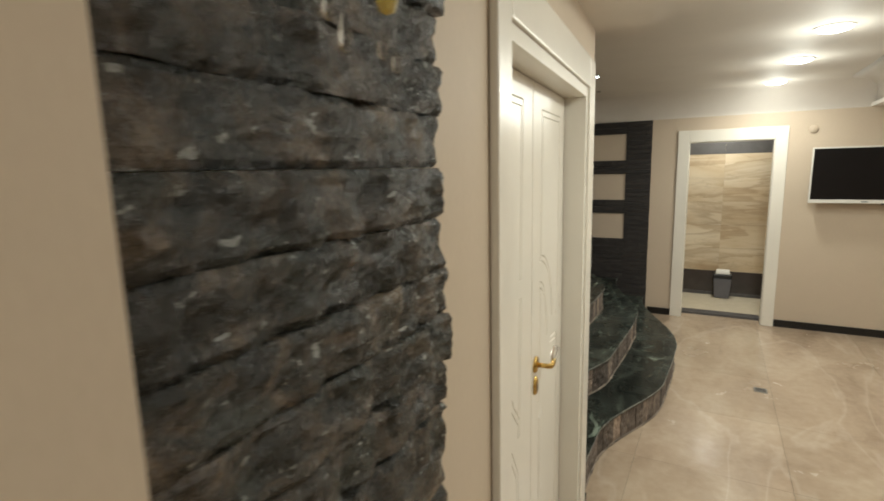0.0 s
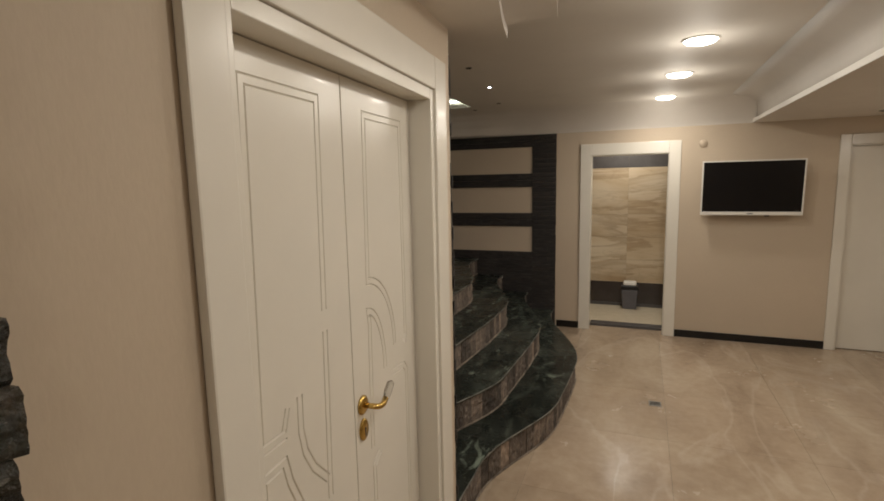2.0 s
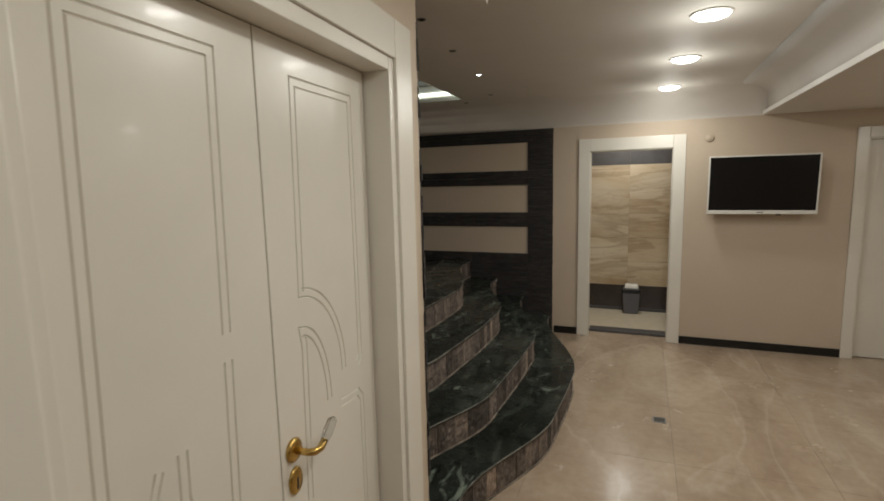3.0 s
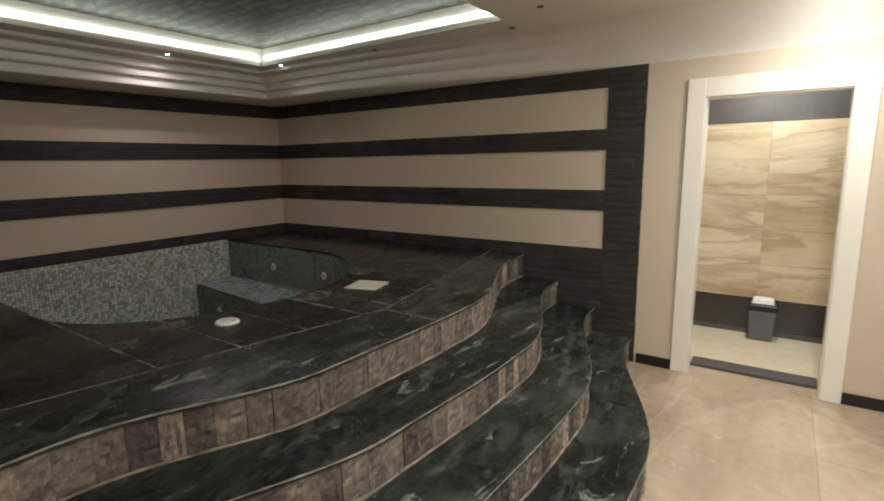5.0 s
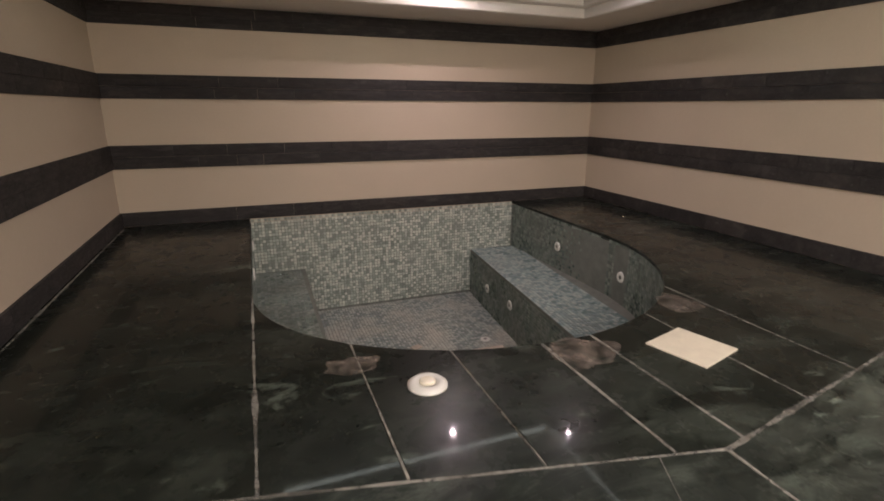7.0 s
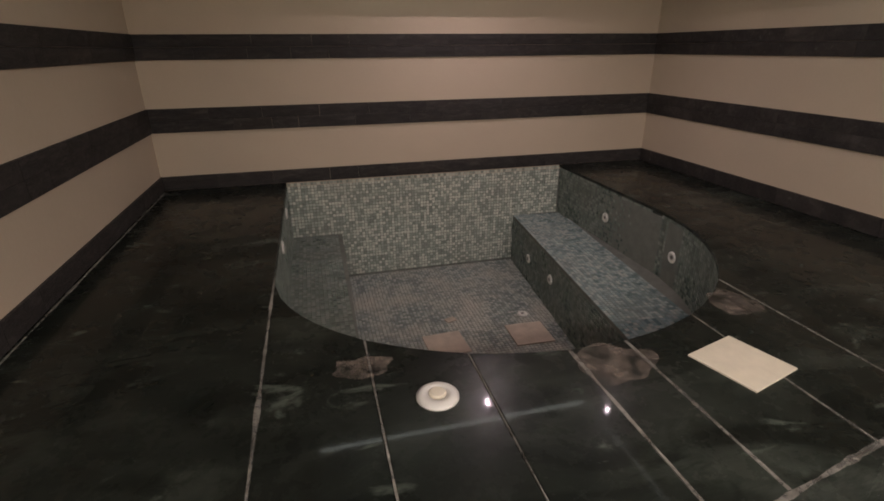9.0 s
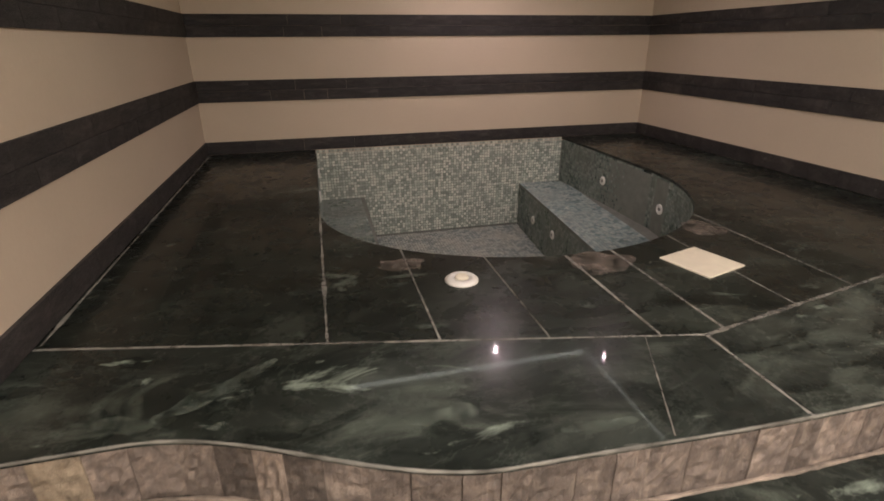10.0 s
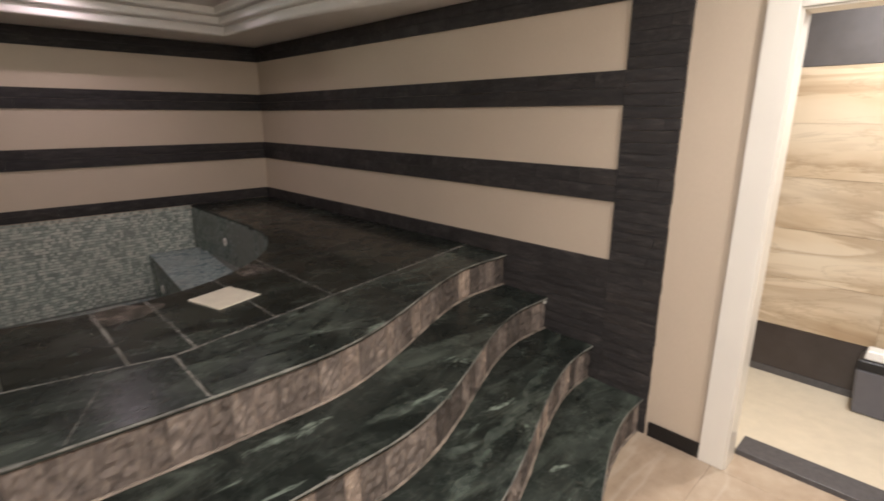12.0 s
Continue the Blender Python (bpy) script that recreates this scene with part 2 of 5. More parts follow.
JOINT.link(JOINT.ramp(JOINT.mix(0.45, JOINT.noise(3.2, 5, 0.6), JOINT.noise(38, 6, 0.7)), (0.38, (0.25,) * 3), (0.52, (0.9,) * 3)), JOINT.bsdf.inputs["Alpha"])
JOINT = JOINT.finish(JOINT.ramp(JOINT.noise(9, 6, 0.65), (0.35, (0.13, 0.12, 0.10)), (0.65, (0.34, 0.325, 0.285))), 0.85)
VEIN = Nodes("pale_green_vein")
VEIN.link(VEIN.ramp(VEIN.mix(0.5, VEIN.noise(11, 7, 0.7, distort=0.8), VEIN.noise(45, 6, 0.7)), (0.42, (0, 0, 0)), (0.62, (0.55,) * 3)), VEIN.bsdf.inputs["Alpha"])
VEIN = VEIN.finish(VEIN.ramp(VEIN.noise(26, 6, 0.6), (0.35, (0.07, 0.092, 0.072)), (0.65, (0.21, 0.245, 0.20))), 0.35, spec=0.12)
TAN_STONE = slate("tan_split_stone", (0.15, 0.118, 0.082), (0.30, 0.24, 0.168), (0.42, 0.345, 0.25), 0.65, size=0.42, tall=1.3)
GROUT = plain("pale_grout", (0.26, 0.245, 0.20), 0.85, vary=0.3, scale=30, height=0.002)
FLOOR_TILE = floor_marble("beige_marble")
BASE_DARK = plain("black_granite", (0.012, 0.012, 0.013), 0.25, vary=0.3, scale=30)
THRESH = plain("grey_granite", (0.10, 0.095, 0.098), 0.3, vary=0.2, scale=40)
CREAM_FLOOR = plain("cream_floor", (0.66, 0.58, 0.44), 0.25, vary=0.05)
WASH_TILE = wood_marble("cream_veined_tile")
WASH_GROUT = plain("cream_grout", (0.50, 0.42, 0.31), 0.8)
WASH_DARK = plain("dark_wall_tile", (0.055, 0.045, 0.042), 0.2, vary=0.15, scale=6)
WASH_GREY = plain("grey_wall_tile", (0.11, 0.105, 0.105), 0.15, vary=0.12, scale=5)
SCREEN = plain("black_screen", (0.006, 0.006, 0.007), 0.12, vary=0.0)
PLASTIC = plain("white_plastic", (0.75, 0.73, 0.68), 0.35, vary=0.02)
IVORY = plain("ivory_ceramic", (0.82, 0.75, 0.60), 0.25, vary=0.06, scale=20)
BIN_GREY = plain("grey_plastic", (0.13, 0.13, 0.15), 0.4, vary=0.05)
BIN_BLACK = plain("black_plastic", (0.012, 0.012, 0.013), 0.4, vary=0.05)
LAMP_ON = glow("lamp_diffuser", (1.0, 0.93, 0.8), 14)
SPOT_ON = glow("spot_lens", (0.92, 0.96, 1.0), 25)
SPOT_OFF = plain("dark_lens", (0.015, 0.014, 0.012), 0.15)
LED = glow("led_strip", (0.95, 1.0, 0.86), 4.5)
ORNATE = ornament("ornate_panel")
# back wall tones are raised: the spots' light on it is put into colour
MOSAIC_LIT = mosaic("mosaic_glass_lit", [(0.520, 0.551, 0.480), (0.312, 0.354, 0.308), (0.613, 0.633, 0.552), (0.374, 0.416, 0.365), (0.458, 0.499, 0.438), (0.261, 0.297, 0.261), (0.665, 0.675, 0.593)])
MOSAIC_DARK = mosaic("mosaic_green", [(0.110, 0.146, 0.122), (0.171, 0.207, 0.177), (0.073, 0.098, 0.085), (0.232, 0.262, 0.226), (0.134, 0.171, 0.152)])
# bluish seat top, its tones brightened to hold the light falling on it
MOSAIC_BLUE_LIT = mosaic("mosaic_blue_lit", [(0.232, 0.310, 0.308), (0.36, 0.43, 0.42), (0.165, 0.232, 0.235), (0.292, 0.353, 0.343), (0.42, 0.455, 0.43), (0.20, 0.27, 0.262)])
MOSAIC_FLOOR = mosaic("mosaic_dusty_blue", [(0.265, 0.305, 0.290), (0.36, 0.395, 0.372), (0.205, 0.245, 0.236), (0.42, 0.44, 0.405), (0.165, 0.20, 0.195)], 0.4, 0.9, (0.52, 0.49, 0.42), 0.42)
POOL_GROUT = plain("pool_grout", (0.19, 0.20, 0.175), 0.8, vary=0.15)

# ---- building helpers ----


def finish_mesh(name, bm, mat, smooth=False):
    bmesh.ops.recalc_face_normals(bm, faces=bm.faces)
    mesh = bpy.data.meshes.new(name)
    bm.to_mesh(mesh)
    bm.free()
    for p in mesh.polygons:
        p.use_smooth = smooth
    mesh.materials.append(mat)
    return mesh


def part(name, bm, mat, parent=None, label="", smooth=False):
    ob = new(name, finish_mesh(name, bm, mat, smooth))
    if parent is not None:
        ob.parent = parent
        ob.matrix_parent_inverse = parent.matrix_world.inverted()
    if label:
        ob["label"] = label
    return ob


def thing(name, label, category, at=(0, 0, 0), group="", kind=""):
    ob = new(name)
    ob.empty_display_size = 0.1
    ob.matrix_world = pose(*at)
    return tagged(ob, label, category, group, kind)


def structure(name, bm, mat, label, category):
    return tagged(part(name, bm, mat), label, category, kind="structure")


def box(bm, x0, x1, y0, y1, z0, z1, bevel=0.0, seg=2):
    m = Matrix.LocRotScale(((x0 + x1) / 2, (y0 + y1) / 2, (z0 + z1) / 2), None, (abs(x1 - x0), abs(y1 - y0), abs(z1 - z0)))
    made = bmesh.ops.create_cube(bm, size=1, matrix=m)
    if bevel:
        edges = {e for v in made["verts"] for e in v.link_edges}
        bmesh.ops.bevel(bm, geom=list(edges), offset=bevel, segments=seg, profile=0.6, affect="EDGES")
    return bm


def boxes(*rows, bevel=0.0):
    bm = bmesh.new()
    for r in rows:
        box(bm, *r, bevel=bevel)
    return bm


def turned(bm, profile, m, steps=24):
    """A body of revolution round z: rows of radius and height, set by the pose m."""
    rings = []
    for r, z in profile:
        rings.append([bm.verts.new(m @ Vector((max(r, 1e-4) * math.cos(2 * math.pi * i / steps), max(r, 1e-4) * math.sin(2 * math.pi * i / steps), z))) for i in range(steps)])
    for a, b in zip(rings, rings[1:]):
        for i in range(steps):
            bm.faces.new((a[i], a[(i + 1) % steps], b[(i + 1) % steps], b[i]))
    bm.faces.new(rings[0][::-1])
    bm.faces.new(rings[-1])
    return bm


def prism(bm, outline, z0, z1, round_top=0.0):
    """An upright slab over an outline of (x, y)."""
    low = [bm.verts.new((x, y, z0)) for x, y in outline]
    high = [bm.verts.new((x, y, z1)) for x, y in outline]
    n = len(outline)
    for i in range(n):
        bm.faces.new((low[i], low[(i + 1) % n], high[(i + 1) % n], high[i]))
    top = bm.faces.new(high)
    bm.faces.new(low[::-1])
    if round_top:
        bmesh.ops.bevel(bm, geom=list(top.edges), offset=round_top, segments=3, profile=0.5, affect="EDGES")
    return bm


def sweep(bm, points, radius, steps=8):
    """A tube along points."""
    rings = []
    for i, p in enumerate(points):
        a, b = points[max(i - 1, 0)], points[min(i + 1, len(points) - 1)]
        q = (Vector(b) - Vector(a)).to_track_quat("Z", "Y")
        r = radius[i] if isinstance(radius, (list, tuple)) else radius
        rings.append([bm.verts.new(Vector(p) + q @ Vector((r * math.cos(2 * math.pi * k / steps), r * math.sin(2 * math.pi * k / steps), 0))) for k in range(steps)])
    for a, b in zip(rings, rings[1:]):
        for k in range(steps):
            bm.faces.new((a[k], a[(k + 1) % steps], b[(k + 1) % steps], b[k]))
    bm.faces.new(rings[0][::-1])
    bm.faces.new(rings[-1])
    return bm


def smooth_step(v, a, b):
    k = min(max((v - a) / (b - a), 0.0), 1.0)
    return k * k * (3 - 2 * k)


# ---- the plan ----
X_DOOR = 0.79      # face of the wall with the double door
Y_CORNER = 4.44    # where that wall ends and the pool niche begins
Y_NORTH = 8.28
X_BACK = -3.50
X_EAST, Y_SOUTH = 4.75, -0.6
TOP = 2.74
DECK, RISE = 0.78, 0.195
WC = (1.01, 1.80, 1.975)
D3 = (3.345, 4.20, 1.99)
DD = (3.055, 4.145, 2.052)
LEAF = X_DOOR - 0.074
# the corridor wall stands four degrees off the square of the niche
SKEW = Matrix.Translation((0.793, 4.47, 0.006)) @ pose(0, 0, 0, 0, 0, 3.9) @ Matrix.Translation((-X_DOOR, -4.41, 0))


def skewed(ob):
    ob.matrix_basis = SKEW @ ob.matrix_basis
    return ob



wall_north = structure("wall_north", boxes(
    (X_BACK - 0.2, WC[0], Y_NORTH, Y_NORTH + 0.1, -0.3, TOP), (WC[0], WC[1], Y_NORTH, Y_NORTH + 0.1, WC[2], TOP),
    (WC[1], D3[0], Y_NORTH, Y_NORTH + 0.1, -0.3, TOP), (D3[0], D3[1], Y_NORTH, Y_NORTH + 0.1, D3[2], TOP),
    (D3[1], X_EAST + 0.2, Y_NORTH, Y_NORTH + 0.1, -0.3, TOP)), BEIGE, "beige papered wall with black slate bands beside the pool", "wall")
wall_back = structure("wall_back", boxes((X_BACK - 0.2, X_BACK, Y_CORNER - 0.1, Y_NORTH + 0.1, -0.3, TOP)), BEIGE, "beige wall with black slate bands behind the pool", "wall")
wall_niche = structure("wall_niche", boxes((X_BACK - 0.1, 0.77, Y_CORNER - 0.2, Y_CORNER, -0.3, TOP)), BEIGE, "beige side wall of the niche with black slate bands", "wall")
wall_door = skewed(structure("wall_door", boxes(
    (X_DOOR - 0.2, X_DOOR, Y_SOUTH, DD[0], -0.1, TOP), (X_DOOR - 0.2, X_DOOR, DD[0], DD[1], DD[2], TOP), (X_DOOR - 0.2, X_DOOR, DD[1], 4.385, -0.1, TOP),
    (X_DOOR, X_DOOR + 0.06, Y_SOUTH, 2.143, 0, TOP)), BEIGE, "beige papered corridor wall beside the double door", "wall"))
wall_east = structure("wall_east", boxes((X_EAST, X_EAST + 0.2, Y_SOUTH, Y_NORTH, -0.1, TOP)), BEIGE, "plain beige papered wall", "wall")
wall_south = structure("wall_south", boxes((X_DOOR - 0.2, X_EAST + 0.2, Y_SOUTH - 0.2, Y_SOUTH, -0.1, TOP)), BEIGE, "plain beige papered wall", "wall")

# the washroom behind the open doorway
wash_wall = structure("wall_washroom", boxes((0.2, 2.7, 9.46, 9.61, -0.1, TOP), (0.05, 0.2, 8.381, 9.61, -0.1, TOP), (2.7, 2.85, 8.381, 9.61, -0.1, TOP)), WASH_GROUT, "tiled washroom walls", "wall")
structure("floor_washroom", boxes((0.2, 2.7, 8.46, 9.46, -0.08, 0.018)), CREAM_FLOOR, "cream tiled washroom floor", "floor")
structure("ceiling_washroom", boxes((0.05, 2.85, 8.381, 9.61, 2.43, 2.5)), WHITE_CEIL, "white washroom ceiling", "ceiling")
structure("threshold", boxes((WC[0], WC[1], 8.44, 8.595, -0.05, 0.024), bevel=0.004), THRESH, "dark grey granite threshold in the open doorway", "threshold")

# ---- floor ----
floor = structure("floor", boxes((X_DOOR - 0.25, X_EAST + 0.2, Y_SOUTH - 0.2, Y_NORTH + 0.2, -0.2, -0.004), (-0.6, X_DOOR - 0.25, Y_CORNER, Y_NORTH, -0.2, -0.004)), GROUT, "polished beige marble floor", "floor")


# ---- ceiling ----
def ring(bm, x0, x1, y0, y1, hx0, hx1, hy0, hy1, z0, z1):
    """A flat layer of gypsum with a rectangular hole."""
    for a in ((x0, hx0, y0, y1), (hx1, x1, y0, y1), (hx0, hx1, y0, hy0), (hx0, hx1, hy1, y1)):
        if a[1] - a[0] > 0.001 and a[3] - a[2] > 0.001:
            box(bm, *a, z0, z1)
    return bm


OPEN = (-2.58, -0.09, 5.33, 7.43)
bm = bmesh.new()
# main sheet with the cove's hole
ring(bm, X_BACK, X_EAST, Y_SOUTH, Y_NORTH, *OPEN, CEIL, CEIL + 0.035)
structure("ceiling", bm, WHITE_CEIL, "warm white plaster ceiling with recessed downlights", "ceiling")
bm = boxes((X_BACK - 0.2, X_EAST + 0.2, Y_SOUTH - 0.2, Y_NORTH + 0.2, TOP + 0.02, TOP + 0.1))
structure("ceiling_slab", bm, WHITE_CEIL, "plain slab over the false ceiling", "ceiling")


def stepped_profile():
    """Distance from the wall and height: four rounded steps rising to the ceiling."""
    rows = [(0.0, CEIL - 0.001), (0.0, 2.237)]
    for w, z0, z1 in ((0.50, 2.237, 2.310), (0.55, 2.310, 2.375), (0.61, 2.375, 2.435), (0.74, 2.435, CEIL - 0.001)):
        r = 0.022
        rows += [(w - r * (1 - math.sin(a)), z0 + r * (1 - math.cos(a))) for a in (0, 0.4, 0.8, 1.2, math.pi / 2)] + [(w, z1 - 0.0005)]
    return rows


def ramp_profile(count):
    """The same number of points on a smooth cove."""
    rows = [(0.0, CEIL - 0.001), (0.0, 2.237)]
    for i in range(count - 2):
        k = (i + 1) / (count - 2)
        rows.append((0.46 * k ** 1.25, 2.237 + (CEIL - 2.238) * math.sin(k * math.pi / 2)))
    return rows


STEPPED = stepped_profile()
RAMP = ramp_profile(len(STEPPED))
legs = [0.63, 0.3, 0.0, -0.3, -0.6, -0.9, -1.2, -1.5, -1.8, -2.1, -2.4]
bm = bmesh.new()
rows = []
for side, wall, xs in ((1, Y_CORNER, legs), (-1, Y_NORTH, legs[::-1] + [0.9, 1.3, 1.7, 2.1, 2.56])):
    ring_rows = []
    for x in xs:
        k = smooth_step(x, -2.3, 0.5)
        ring_rows.append([bm.verts.new((x, wall + side * (a[0] + (b[0] - a[0]) * k), a[1] + (b[1] - a[1]) * k)) for a, b in zip(STEPPED, RAMP)])
    corner = [bm.verts.new((X_BACK + d, wall + side * d, z)) for d, z in STEPPED]
    rows += ring_rows + [corner] if side == 1 else [corner] + ring_rows
for one, two in zip(rows, rows[1:]):
    for k in range(len(one)):
        q = (k + 1) % len(one)
        bm.faces.new((one[k], one[q], two[q], two[k]))
bm.faces.new(rows[0])
bm.faces.new(rows[-1][::-1])
cornice = structure("cornice_1", bm, GYPSUM, "stepped gypsum cornice running out into a smooth cove", "cornice")
for poly in cornice.data.polygons:
    poly.use_smooth = len(poly.vertices) == 4
cornice.data.set_sharp_from_angle(angle=radians(50))
structure("soffit_east", box(bmesh.new(), 2.535, X_EAST, Y_SOUTH, Y_NORTH, 2.238, 2.277, bevel=0.005), GYPSUM, "dropped gypsum soffit along the lobby", "ceiling")
bm = bmesh.new()
step = [(X_EAST, 2.278), (2.57, 2.278), (2.555, 2.33), (2.54, 2.385), (2.515, 2.42), (2.465, 2.445), (2.39, 2.462), (2.29, CEIL - 0.001), (X_EAST, CEIL - 0.001)]
sides = [[bm.verts.new((x, y, z)) for x, z in step] for y in (Y_SOUTH, Y_NORTH - 0.005)]
for k in range(len(step)):
    q = (k + 1) % len(step)
    bm.faces.new((sides[0][k], sides[0][q], sides[1][q], sides[1][k]))
bm.faces.new(sides[0])
bm.faces.new(sides[1][::-1])
soffit_step = structure("soffit_step", bm, GYPSUM, "soft gypsum step above the dropped soffit", "ceiling")
for poly in soffit_step.data.polygons:
    poly.use_smooth = len(poly.vertices) == 4 and poly.normal.z < -0.1


def curved_soffit(name, x_wall, x_end, spread, y_end, z0, z1):
    bm = bmesh.new()
    pts = [(x_wall, Y_SOUTH), (x_wall, y_end)]
    for i in range(25):
        k = i / 24
        y = y_end - k * (y_end - Y_SOUTH)
        pts.append((x_end + spread * smooth_step(y_end - y, -0.4, 2.0), y))
    return structure(name, prism(bm, pts, z0, z1), GYPSUM, "curved gypsum soffit above the corridor wall", "ceiling")


curved_soffit("soffit_curved", X_DOOR - 0.06, 0.955, 0.40, 4.68, 2.335, 2.378)
curved_soffit("soffit_curved_upper", X_DOOR - 0.06, 1.18, 0.36, 4.64, 2.379, CEIL - 0.001)

# cove above the pool
structure("cove", boxes((OPEN[0] - 0.09, OPEN[1] + 0.09, OPEN[2] - 0.09, OPEN[3] + 0.09, 2.635, 2.66)), ORNATE, "ornate dark printed panel inside the lit ceiling cove", "ceiling panel")
bm = bmesh.new()
ring(bm, OPEN[0] - 0.09, OPEN[1] + 0.09, OPEN[2] - 0.09, OPEN[3] + 0.09, OPEN[0] - 0.05, OPEN[1] + 0.05, OPEN[2] - 0.05, OPEN[3] + 0.05, CEIL + 0.036, 2.634)
structure("cove_side", bm, GYPSUM, "painted side of the ceiling cove", "ceiling")
led = thing("led_strip", "glowing greenish white light strip round the ceiling cove", "light strip", ((OPEN[0] + OPEN[1]) / 2, OPEN[3], 2.53))
for r in ((OPEN[0] - 0.046, OPEN[0] - 0.034, OPEN[2], OPEN[3]), (OPEN[1] + 0.034, OPEN[1] + 0.046, OPEN[2], OPEN[3]), (OPEN[0], OPEN[1], OPEN[2] - 0.046, OPEN[2] - 0.034), (OPEN[0], OPEN[1], OPEN[3] + 0.034, OPEN[3] + 0.046)):
    part("tape", boxes((*r, 2.538, 2.560), bevel=0.003), LED, led)

# ---- the stepped marble platform ----
# height of tread, x at the niche wall, x after the first bend, x at the bulge, x at the north wall, and the stretches of both bends
STEPS = [(0.195, 0.765, 1.035, 1.065, 0.595, 4.85, 5.80, 6.60, 8.20), (0.39, 0.445, 0.695, 0.725, 0.295, 4.82, 5.65, 6.70, 8.20),
         (0.585, 0.115, 0.355, 0.410, -0.010, 4.82, 5.65, 6.75, 8.10), (DECK, -0.225, 0.045, 0.076, -0.322, 4.82, 5.65, 6.70, 8.06)]


def edge_x(step, y):
    z, xs, x1, xm, xn, a, b, c, d = step
    return xs + (x1 - xs) * smooth_step(y, a, b) + (xm - x1) * smooth_step(y, 5.5, 6.45) - (xm - xn) * smooth_step(y, c, d)


def seam_x(y):
    """The joint between the platform's border and its inner slabs."""
    return -0.68 + (y - 4.45) * 0.212 if y < 6.385 else -0.27 - (y - 6.385) * 0.20


def span(a, b, n):
    return [a + (b - a) * i / n for i in range(n + 1)]


def split_face(sx, sz, depth, nx, nz, rough, seed, waves=0.0, edge=0.45):
    """A rough-split stone: its face in the xz plane looks to -y, centred at the origin, with a chipped, domed front."""
    bm = bmesh.new()
    grid = []
    for j in range(nz + 1):
        row = []
        for i in range(nx + 1):
            u, v = i / nx - 0.5, j / nz - 0.5
            rim = min(1.0, 6 * min(0.5 - abs(u), 0.5 - abs(v)) + 0.15)
            p = Vector((u * sx * 7 + seed * 3.1, v * sz * 7, seed * 1.7))
            d = depth * (edge + (1 - edge) * rim) + rough * rim * (noise.noise(p * 1.6) + 0.6 * noise.noise(p * 4.5)) + waves * rim * math.sin(14 * u + seed)
            row.append(bm.verts.new((u * sx, -d, v * sz)))
        grid.append(row)
    for j in range(nz):
        for i in range(nx):
            bm.faces.new((grid[j][i], grid[j][i + 1], grid[j + 1][i + 1], grid[j + 1][i]))
    border = grid[0] + [r[-1] for r in grid[1:]] + grid[-1][-2::-1] + [r[0] for r in grid[-2:0:-1]]
    back = [bm.verts.new((v.co.x, 0, v.co.z)) for v in border]
    n = len(border)
    for i in range(n):
        bm.faces.new((border[i], back[i], back[(i + 1) % n], border[(i + 1) % n]))
    return bm


def child(name, mesh, parent, m):
    ob = new(name, mesh)
    ob.parent = parent
    ob.matrix_parent_inverse = parent.matrix_world.inverted()
    ob.matrix_basis = m
    return ob


RISER_SET = [finish_mesh("stone", split_face(1, 1, 0.020, 6, 9, 0.010, s, 0.0012, edge=0.92), RISER_STONE) for s in range(10)]
TAN_MESH = finish_mesh("stone", split_face(1, 1, 0.020, 6, 9, 0.006, 31, 0.0008, edge=0.94), TAN_STONE)
